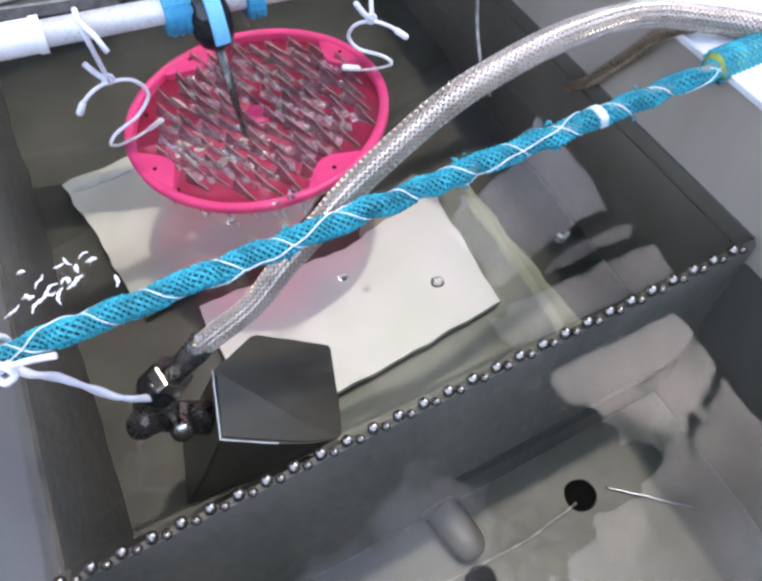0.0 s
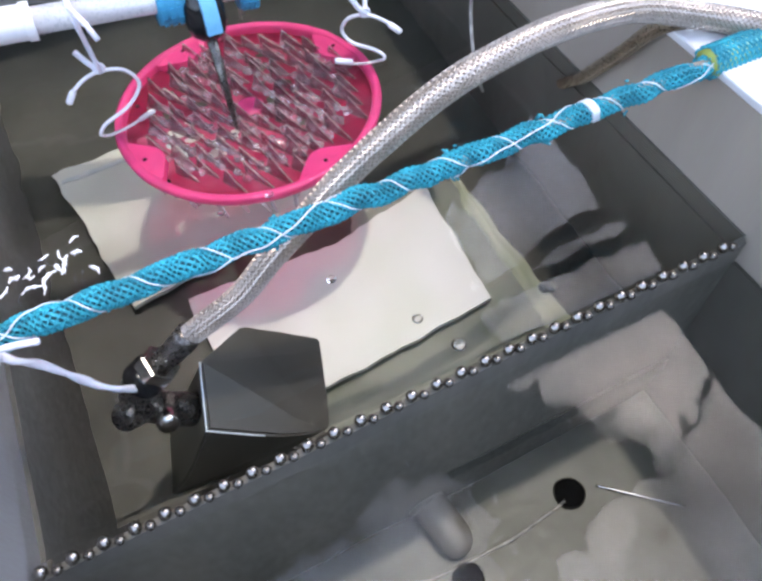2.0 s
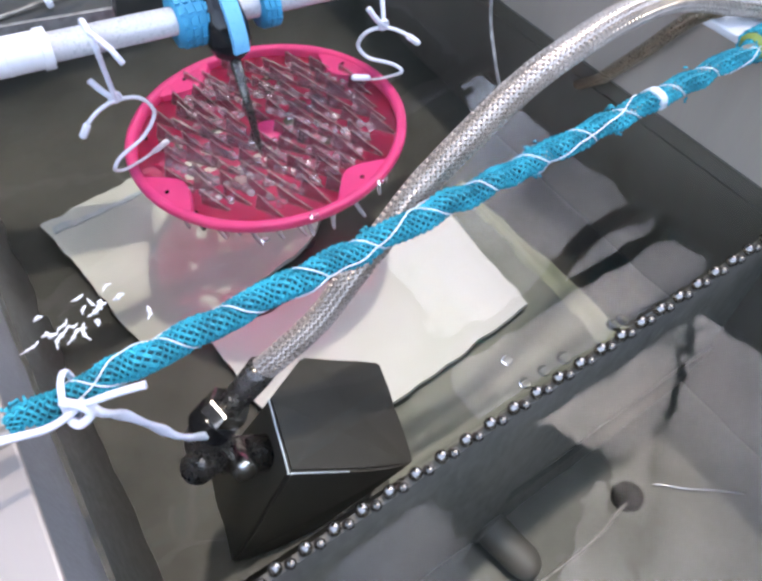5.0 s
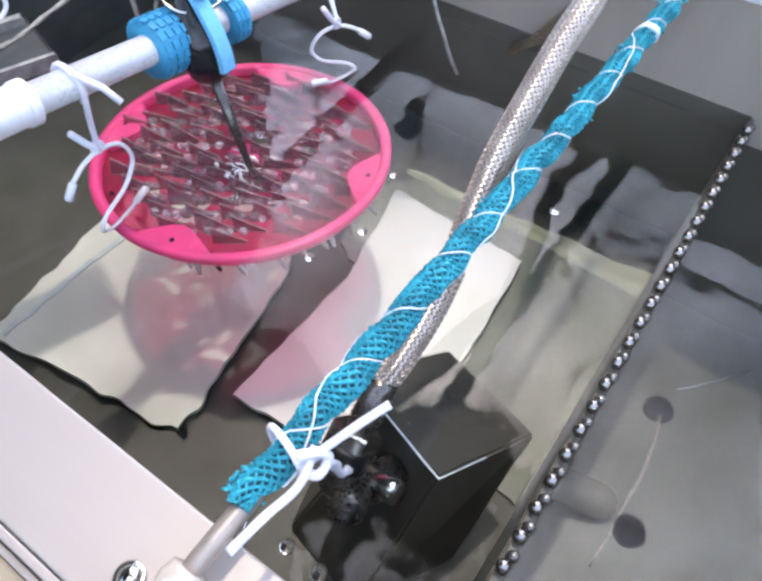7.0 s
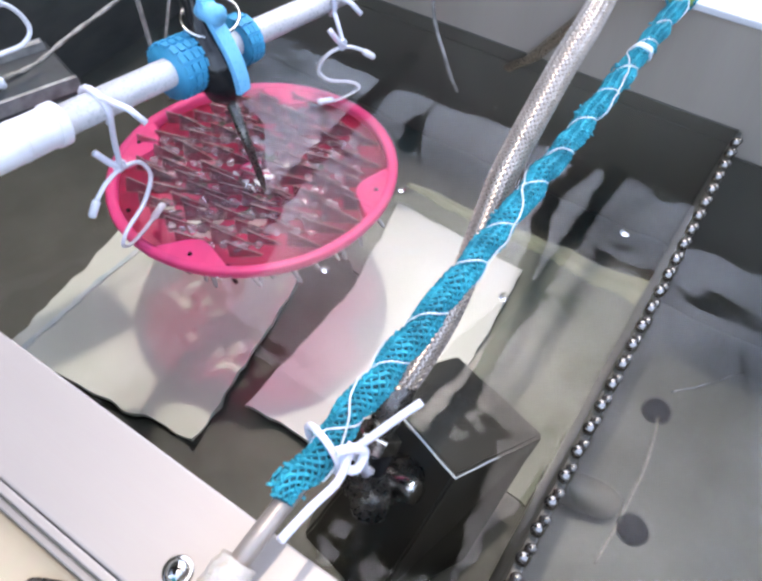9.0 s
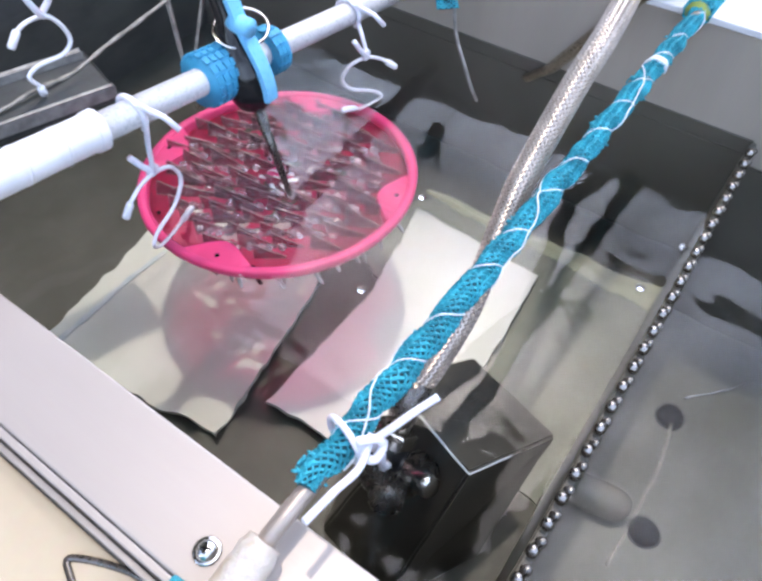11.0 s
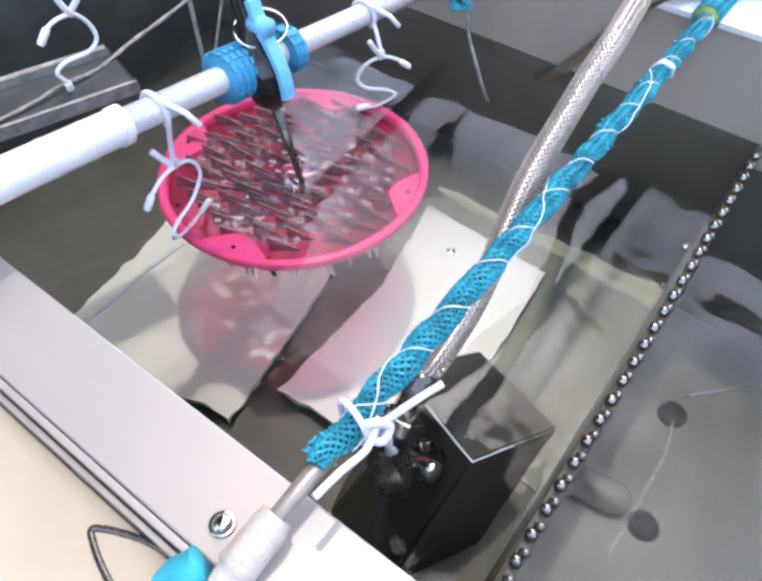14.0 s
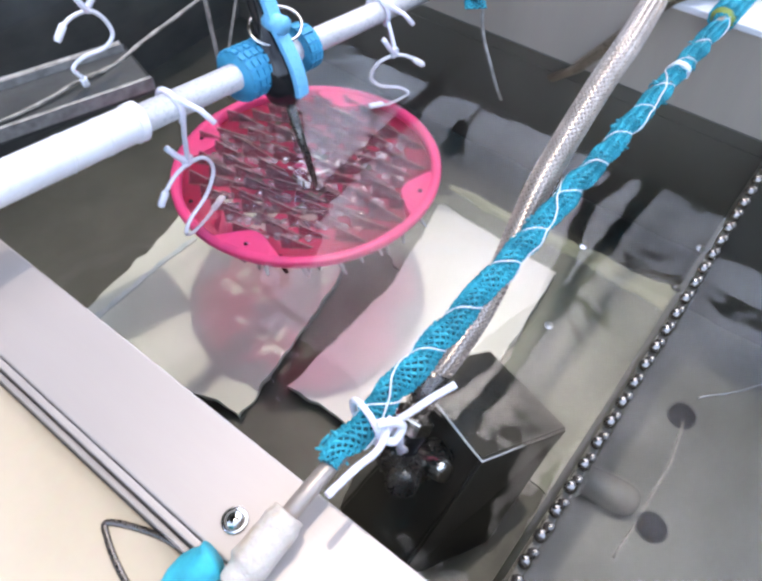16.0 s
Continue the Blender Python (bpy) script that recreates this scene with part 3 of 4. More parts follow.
# ---- pump with its elbow and hose ----
def pump():
    t = thing("pump", "black plastic pump box standing in the water", "pump")
    top = [Vector(p) for p in ((0.0002, 0.1320, -0.0300), (0.0075, 0.1600, -0.0230), (0.0290, 0.1740, -0.0340), (0.0600, 0.1630, -0.0600), (0.0455, 0.1135, -0.0570))]
    bm = bmesh.new()
    up = [bm.verts.new(p) for p in top]
    lo = [bm.verts.new((x, y, FLOOR_U)) for x, y in ((-0.0360, 0.1440), (-0.0260, 0.1880), (-0.0060, 0.1930), (0.0250, 0.1720), (0.0075, 0.1200))]
    bm.faces.new(up)
    bm.faces.new(lo[::-1])
    for i in range(5):
        j = (i + 1) % 5
        bm.faces.new((up[i], up[j], lo[j], lo[i]))
    bmesh.ops.bevel(bm, geom=bm.edges[:], offset=0.0012, segments=2, affect="EDGES")
    part("housing", bm, M_PUMP, t)
    a, b = top[1] + Vector((-0.0004, 0, 0.0006)), top[0] + Vector((-0.0004, -0.0003, 0.0006))
    c = top[4] + Vector((0, -0.0004, 0.0006))
    part("edge_bead", tube([a, b, b + (c - b) * 0.45], 0.00045, 6), M_CORD, t, "bright line along the edge of the pump box", True)
    # outlet: ferrule, nut, elbow
    ax = Vector((-0.74, -0.02, -0.67)).normalized()
    p0 = Vector((0.0062, 0.1620, 0.0005))
    part("ferrule", tube([p0 + ax * s for s in (-0.004, 0.0, 0.004, 0.012, 0.0125, 0.017)], lambda u, w: 0.0056 if u < 0.7 else 0.0050, 18), M_DARKMETAL, t, "dark crimped ferrule", True)
    part("nut", tube([p0 + ax * s for s in (0.0165, 0.0172, 0.0228, 0.0235)], lambda u, w: (0.0088 if 0.1 < u < 0.9 else 0.0080) / max(0.87, math.cos((w % (math.pi / 3)) - math.pi / 6)) * 0.92, 24), M_CHROME, t, "chrome hexagon nut")
    part("collar", tube([p0 + ax * s for s in (0.0234, 0.0240, 0.030, 0.031)], 0.0092, 20), M_BLACK, t, "", True)
    e = p0 + ax * 0.031
    part("elbow", tube(spline([e, e + Vector((-0.004, -0.003, -0.008)), e + Vector((0.002, -0.008, -0.018)), e + Vector((0.014, -0.012, -0.026))], 5), 0.0078, 16), M_DARKMETAL, t, "tarnished metal elbow", True)
    part("cap", lathe([(0.0, 0.0045), (0.0050, 0.0042), (0.0066, 0.002), (0.0070, -0.008), (0.0, -0.008)], 18, Matrix.Translation(e + Vector((-0.010, -0.010, -0.006))) @ pose(0, 0, 0, 20, -50, 0)), M_DARKMETAL, t, "", True)
    part("gland", lathe([(0.0, 0.004), (0.004, 0.0038), (0.005, 0.002), (0.005, -0.012), (0.0, -0.012)], 14, Matrix.Translation(e + Vector((0.004, -0.018, -0.010))) @ pose(0, 0, 0, 60, -10, 0)), M_CHROME, t, "chrome cable gland", True)
    return t


pump()


def braid(pts, radius, n, pitch, half, lift, bm=None, thin=1.0):
    """Flat strands wound both ways round a curve, each going over and under the others in turn."""
    bm = bm or bmesh.new()
    fr = frames_along(pts)
    length, s = [0.0], 0.0
    for i in range(1, len(fr)):
        s += (fr[i][0] - fr[i - 1][0]).length
        length.append(s)
    for way in (1, -1):
        half = half if way == 1 else half * thin
        for k in range(n):
            prev = None
            for i, (p, t, a, b) in enumerate(fr):
                w = way * 2 * math.pi * length[i] / pitch + 2 * math.pi * k / n
                over = lift * (0.55 + 0.45 * way * math.cos(2 * math.pi * n * length[i] / pitch))
                ring = []
                for dw, h in ((-half, -lift * 0.6), (-half * 0.55, over), (half * 0.55, over), (half, -lift * 0.6)):
                    r = radius(i / (len(fr) - 1), w + dw) + h
                    ring.append(bm.verts.new(p + a * (r * math.cos(w + dw)) + b * (r * math.sin(w + dw))))
                if prev:
                    for q in range(3):
                        bm.faces.new((prev[q], prev[q + 1], ring[q + 1], ring[q]))
                prev = ring
    return bm


def even(pts, step):
    """The same curve with points at even steps."""
    out, left = [pts[0]], step
    for a, b in zip(pts, pts[1:]):
        d = (b - a).length
        x = left
        while x <= d:
            out.append(a.lerp(b, x / d))
            x += step
        left = x - d
    return out


HOSE = [(0.0080, 0.1619, 0.0018), (0.0151, 0.1603, 0.0075), (0.0331, 0.1600, 0.0175), (0.0483, 0.1612, 0.0305), (0.0673, 0.1645, 0.0424), (0.0804, 0.1660, 0.0518),
        (0.1002, 0.1664, 0.0644), (0.1194, 0.1668, 0.0745), (0.1381, 0.1675, 0.0800), (0.1713, 0.1725, 0.0798), (0.2146, 0.1810, 0.0685), (0.2450, 0.1735, 0.0605), (0.2620, 0.1600, 0.0588), (0.2900, 0.1250, 0.0588)]


def hose():
    t = thing("braided_hose", "stainless steel braided hose running from the pump over the tank wall", "hose")
    pts = even(spline(HOSE, 26), 0.0004)
    part("core", tube(pts[::6], lambda u, w: 0.0043 + 0.0006 * min(1, u * 4), 20), M_BRAIDBASE, t, "", True)
    part("braid", braid(pts, lambda u, w: 0.0044 + 0.0006 * min(1, u * 4), 15, 0.035, 0.168, 0.00040), M_BRAID, t, "shiny woven wire sheath")["kind"] = "stuff"
    return t


hose()


# ---- rod wrapped in turquoise net ----
def wrapped_rod():
    y, z = 0.1535, 0.0530
    t = thing("wrapped_rod", "steel rod wrapped in twisted turquoise netting and white cord", "rod")
    part("rod", tube([Vector((-0.090, y + 0.0005, z - 0.0065)), Vector((-0.070, y, z - 0.003)), Vector((0.0, y, z)), Vector((0.29, y, z + 0.001))], 0.0026, 14), M_ROD, t, "bare steel rod", True)
    x0, x1, n = -0.062, 0.243, 700
    pts = [Vector((x0 + (x1 - x0) * i / n, y + 0.0010 * noise.noise(Vector((i * 0.05, 0, 0))), z + 0.0010 * noise.noise(Vector((i * 0.05, 5, 0))))) for i in range(n + 1)]

    def rad(u, w):
        turn = w - 2 * math.pi * u * (x1 - x0) / 0.0225 - 0.4 - 0.4 * math.sin(u * 37)
        bulge = abs(math.sin(turn / 2)) ** 0.7                 # drawn in where the cord runs
        lump = noise.noise(Vector((u * 40, math.cos(w) * 1.2, math.sin(w) * 1.2)))
        taper = min(1.0, 0.55 + u * 14)
        return (0.0028 + 0.0012 * bulge + 0.0005 * lump - 0.0004 * u) * taper
    part("sleeve", tube(pts, rad, 26), M_NETDARK, t, "netting core coloured dark for shade between strands", True)
    part("netting", braid(pts, lambda u, w: rad(u, w) + 0.0001, 9, 0.022, 0.235, 0.0010, thin=0.45), M_NET, t, "turquoise knitted net")
    # white cord wound both ways
    for way, pitch, phase in ((1, 0.0225, 0.4), (-1, 0.095, 2.2)):
        cp = []
        for i in range(0, n + 1, 2):
            u = i / n
            if u < 0.03:
                continue
            w = way * 2 * math.pi * (u * (x1 - x0)) / pitch + phase + 0.4 * math.sin(u * 37)
            p = pts[i]
            r = rad(u, w) + 0.0011
            fr_a, fr_b = Vector((0, 0.2, 0.97)).normalized(), Vector((0, -0.97, 0.2)).normalized()
            cp.append(p + fr_a * (r * math.cos(w)) + fr_b * (r * math.sin(w)))
        part("cord", tube(cp, 0.00030, 6), M_CORD, t, "thin white binding cord", True)
    bm = bmesh.new()
    for k in range(3):
        tube(spline([(0.1755 + 0.0010 * k, y + 0.0040, z + 0.001), (0.1765 + 0.0010 * k, y + 0.001, z + 0.0046), (0.1775 + 0.0010 * k, y - 0.0036, z + 0.0034), (0.1782 + 0.0010 * k, y - 0.0044, z - 0.001)], 5), 0.0009, 8, bm)
    part("knot", bm, M_CORD, t, "knot of white cord", True)
    # frayed ends of the net
    rnd = random.Random(5)
    for cx, count, spread in ((0.121, 16, 0.006), (0.158, 10, 0.004), (0.050, 10, 0.005), (-0.006, 8, 0.004), (0.196, 8, 0.004), (-0.058, 18, 0.007)):
        bm = bmesh.new()
        for k in range(count):
            w = rnd.uniform(-2.6, 0.2)
            r = 0.0046
            p = Vector((cx + rnd.uniform(-0.5, 0.5) * spread, y + r * math.cos(w + 0.3), z + r * math.sin(w + 0.9)))
            q = p + Vector((rnd.uniform(-0.002, 0.002), rnd.uniform(-0.0022, 0.0004), rnd.uniform(-0.0018, 0.001)))
            tube([p, (p + q) / 2 + Vector((0, 0, 0.0004)), q], 0.00045, 5, bm)
        part("fray", bm, M_NET, t, "frayed net threads", True)
    bm = tube([Vector((0.236, y + 0.0005, z)), Vector((0.240, y + 0.0006, z + 0.0006)), Vector((0.254, y + 0.001, z + 0.001)), Vector((0.268, y + 0.001, z + 0.0012))], lambda u, w: 0.0062 + 0.0005 * noise.noise(Vector((u * 9, 3 * math.cos(w), 3 * math.sin(w)))), 26)
    part("end_wrap", bm, M_YELLOW, t, "turquoise and yellow-green tape wrap", True)
    bm = braid([Vector((0.2355 + 0.033 * i / 60, y + 0.0008, z + 0.0008)) for i in range(61)], lambda u, w: 0.0063, 10, 0.024, 0.21, 0.0008, thin=0.5)
    part("end_netting", bm, M_NET, t)
    # putty-wrapped end fitting on the rim
    fit_pts = spline([(-0.0990, 0.1545, 0.0425), (-0.0945, 0.1543, 0.0440), (-0.0860, 0.1540, 0.0462), (-0.0775, 0.1538, 0.0485)], 6)
    part("end_fitting", tube(fit_pts, lambda u, w: (0.0044 + 0.0012 * (u > 0.35) - 0.0008 * (u > 0.9)) * (1 + 0.09 * noise.noise(Vector((u * 7, 2 * math.cos(w), 2 * math.sin(w))))), 20), M_PUTTY, t, "cream putty-wrapped end fitting", True)
    return t


wrapped_rod()


def rubber_tie():
    t = thing("rubber_tie", "milky white rubber tie knotted round the wrapped rod", "tie")
    y, z = 0.1535, 0.0530
    ring = [Vector((-0.0455 + 0.002 * math.cos(a), y + 0.0066 * math.cos(a), z + 0.0066 * math.sin(a))) for a in [2 * math.pi * k / 24 for k in range(25)]]
    part("loop", tube(ring, 0.0010, 8, cap=False), M_TIE, t, "", True)
    k = Vector((-0.0440, y - 0.0072, z + 0.0040))
    bm = bmesh.new()
    tube(spline([k + Vector((-0.003, 0.002, 0.003)), k + Vector((0.001, -0.0015, 0.0022)), k + Vector((0.002, -0.003, -0.001)), k + Vector((-0.002, -0.003, -0.003)), k + Vector((-0.003, 0.0, -0.001)), k + Vector((0.002, 0.0005, 0.001))], 6), 0.0013, 8, bm)
    part("knot", bm, M_TIE, t, "", True)
    part("tail", tube(spline([k, (-0.0390, 0.1430, 0.0610), (-0.0330, 0.1402, 0.0635), (-0.0265, 0.1371, 0.0655)], 6), 0.0011, 10), M_TIE, t, "", True)
    part("tail", tube(spline([k, (-0.0520, 0.1440, 0.0580), (-0.0620, 0.1440, 0.0625), (-0.0720, 0.1442, 0.0650)], 6), 0.0011, 10), M_TIE, t, "", True)
    part("tail", tube(spline([k + Vector((0.001, 0, -0.001)), (-0.0400, 0.1470, 0.0480), (-0.0360, 0.1500, 0.0360), (-0.0310, 0.1510, 0.0200), (-0.0270, 0.1530, 0.0050), (-0.0200, 0.1560, -0.0120), (-0.0130, 0.1575, -0.0260)], 6),
                      lambda u, w: 0.0014 + 0.0004 * math.sin(u * 26 + w * 2), 8), M_TIE, t, "twisted tail hanging to the pump", True)
    return t


rubber_tie()


# ---- pipe, grip and probe ----
def pipe_at(x):
    return Vector((x, 0.303, 0.0605 - 0.125 * x))


def hanging_pipe():
    t = thing("pipe", "satin white pipe with a thicker white sleeve, across the tank", "pipe")
    part("pipe", tube([pipe_at(-0.02), pipe_at(0.26)], 0.0058, 24), M_PIPE, t, "", True)
    part("sleeve", tube([pipe_at(x) for x in (-0.30, -0.006, -0.0055, -0.0045)], lambda u, w: 0.0074, 24), M_WHITE, t, "thicker white end sleeve", True)
    part("collar", tube([pipe_at(x) for x in (-0.0060, -0.0055, -0.0030, -0.0022)], 0.0081, 24), M_WHITE, t, "", True)
    for x in (-0.018, -0.034):
        part("seam", tube([pipe_at(x), pipe_at(x - 0.0012)], 0.0076, 24), M_WHITE, t, "", True)
    return t


hanging_pipe()


def pipe_grip():
    t = thing("pipe_grip", "blue ribbed rubber grip clamped round the white pipe", "grip")
    for x0, x1 in ((0.0485, 0.0665), (0.0865, 0.0945)):
        rg = 0.0112 if x0 < 0.06 else 0.0102
        bm = tube([pipe_at(x0 + (x1 - x0) * i / 6) for i in range(7)], rg, 28)
        part("sleeve", bm, M_BLUEGRIP, t, "", True)
        bm = bmesh.new()
        c = 5 if x1 - x0 > 0.01 else 3
        for i in range(c):
            for k in range(16):
                w = 2 * math.pi * k / 16
                p = pipe_at(x0 + (x1 - x0) * (i + 0.5) / c)
                r = rg + 0.0001
                add_box(bm, -0.0011, 0.0011, -0.0016, 0.0016, -0.0004, 0.0007, 0, Matrix.Translation(p + Vector((0, r * math.cos(w), r * math.sin(w)))) @ pose(0, 0, 0, math.degrees(w) - 90, 0, 0))
        part("rib", bm, M_BLUEGRIP, t, "rows of square rubber studs")
    return t


pipe_grip()


def probe():
    t = thing("probe", "black rubber-handled steel probe held in a light blue clip", "probe")
    tip, top = Vector((0.0650, 0.2735, -0.0090)), Vector((0.0672, 0.2905, 0.0375))
    d = (top - tip).normalized()
    L = (top - tip).length
    part("shaft", tube([tip, tip + d * 0.004, tip + d * L * 0.5, top + d * 0.004], lambda u, w: 0.0007 + 0.0021 * u, 14), M_DARKMETAL, t, "tapered grey steel shaft", True)
    h = [top - d * 0.002, top + d * 0.001, top + d * 0.006, top + d * 0.014, top + d * 0.022, top + d * 0.030, top + d * 0.040, top + d * 0.075]
    rs = (0.0034, 0.0076, 0.0096, 0.0100, 0.0086, 0.0058, 0.0042, 0.0036)
    part("handle", tube(spline(h, 4), lambda u, w: float(np.interp(u * 7, range(8), rs)), 22), M_BLACK, t, "glossy black bulb handle", True)
    side = Vector((0.10, -0.95, 0.20)).normalized()
    c = [top + d * s + side * r for s, r in ((0.0040, 0.0098), (0.010, 0.0110), (0.018, 0.0112), (0.027, 0.0096), (0.036, 0.0075), (0.047, 0.0070))]
    bm = bmesh.new()
    fr = frames_along(spline(c, 5))
    prev = None
    for p, tg, a, b in fr:
        wide = tg.cross(side).normalized()
        ring = [bm.verts.new(p + wide * sx * 0.0035 + side * sz * 0.0012) for sx, sz in ((-1, -1), (1, -1), (1, 1), (-1, 1))]
        if prev:
            for k in range(4):
                bm.faces.new((prev[k], prev[(k + 1) % 4], ring[(k + 1) % 4], ring[k]))
        else:
            bm.faces.new(ring)
        prev = ring
    bm.faces.new(prev[::-1])
    part("clip", bm, M_BLUE, t, "light blue plastic clip arm")
    part("clip_head", tube([top + d * 0.036 + side * 0.0066 + Vector((0, 0.006, 0)), top + d * 0.036 + side * 0.0066 + Vector((0, -0.006, 0.001))], 0.0040, 16), M_BLUE, t, "", True)
    part("ring", tube([top + d * 0.032 + Vector((0.0135 * math.cos(a) + 0.006, 0.009 * math.sin(a), 0.004 * math.sin(a))) for a in [2 * math.pi * k / 24 for k in range(25)]], 0.0007, 6, cap=False), M_CHROME, t, "thin wire ring", True)
    return t


probe()


# ---- white wire hooks ----
def wire_hook(name_at, pts, tip_a, tip_b, label):
    t = thing("wire_hook", label, "hook", group="white hooks on the pipe")
    c = spline(pts, 8)
    part("wire", tube(c, 0.00095, 10), M_WHITE, t, "", True)
    for a, b in (tip_a, tip_b):
        a, b = Vector(a), Vector(b)
        part("tip_cover", tube([a, a + (b - a) * 0.1, a + (b - a) * 0.9, b], lambda u, w: 0.0017 if 0.05 < u < 0.95 else 0.0012, 12), M_WHITE, t, "white plastic tip cover", True)
    return t


def cable_tie(x, low, label):
    """A strap looped over the pipe, hanging down to the hook's eye."""
    t = thing("cable_tie", label, "cable tie", group="ties on the pipe")
    p = pipe_at(x)
    low = Vector(low)
    loop = [p + Vector((0, 0.0072 * math.cos(a), 0.0072 * math.sin(a))) for a in [math.radians(k) for k in range(-50, 231, 20)]]
    part("loop", tube(loop, 0.0013, 8), M_TIE, t, "", True)
    part("strap", tube(spline([p + Vector((0.0, -0.0066, -0.003)), p.lerp(low, 0.5) + Vector((0, -0.003, 0)), low], 6), 0.0012, 8), M_TIE, t, "", True)
    part("tail", tube([p + Vector((0, -0.005, 0.006)), p + Vector((0.004, -0.014, 0.002)), p + Vector((0.006, -0.019, -0.003))], 0.0013, 8), M_TIE, t, "", True)
    part("end", tube(spline([low + Vector((0.001, 0, -0.001)), low + Vector((-0.003, 0.001, 0.003)), low + Vector((-0.007, 0.003, 0.010))], 4), 0.0014, 8), M_TIE, t, "", True)
    eye = [low + Vector((0.0022 * math.cos(a), 0.0005, 0.0022 * math.sin(a))) for a in [2 * math.pi * k / 14 for k in range(15)]]
    part("eye", tube(eye, 0.0010, 8, cap=False), M_TIE, t, "", True)
    return t


wire_hook(0, [(-0.0010, 0.3015, 0.0235), (0.0060, 0.3020, 0.0275), (0.0145, 0.3021, 0.0290), (0.0245, 0.3045, 0.0240), (0.0286, 0.3060, 0.0130), (0.0200, 0.3040, 0.0045), (0.0060, 0.3010, 0.0005), (0.0015, 0.2995, -0.0040), (0.0050, 0.3000, -0.0085), (0.0140, 0.3020, -0.0095), (0.0225, 0.3038, -0.0080)],
          ((-0.0010, 0.3015, 0.0235), (-0.0055, 0.3018, 0.0175)), ((0.0215, 0.3036, -0.0085), (0.0305, 0.3055, -0.0055)), "white coated wire hook holding the rim of the pink dish")
cable_tie(0.0135, (0.0140, 0.3018, 0.0305), "white strap holding a wire hook on the pipe")
wire_hook(1, [(0.1590, 0.2811, 0.0163), (0.1530, 0.2840, 0.0215), (0.1451, 0.2872, 0.0250), (0.1380, 0.2920, 0.0225), (0.1350, 0.2960, 0.0140), (0.1390, 0.2930, 0.0070), (0.1490, 0.2870, 0.0030), (0.1535, 0.2838, -0.0010), (0.1500, 0.2850, -0.0040), (0.1400, 0.2880, -0.0045), (0.1330, 0.2900, -0.0010)],
          ((0.1560, 0.2826, 0.0190), (0.1615, 0.2798, 0.0140)), ((0.1370, 0.2888, -0.0020), (0.1277, 0.2914, 0.0005)), "white coated wire hook holding the far rim of the dish")
cable_tie(0.150, (0.1451, 0.2872, 0.0262), "white strap hanging from the thin end of the pipe")


# ---- the pink dish with its clear fins ----
DC, DR = Vector((0.0775, 0.2932, -0.0120)), 0.0708


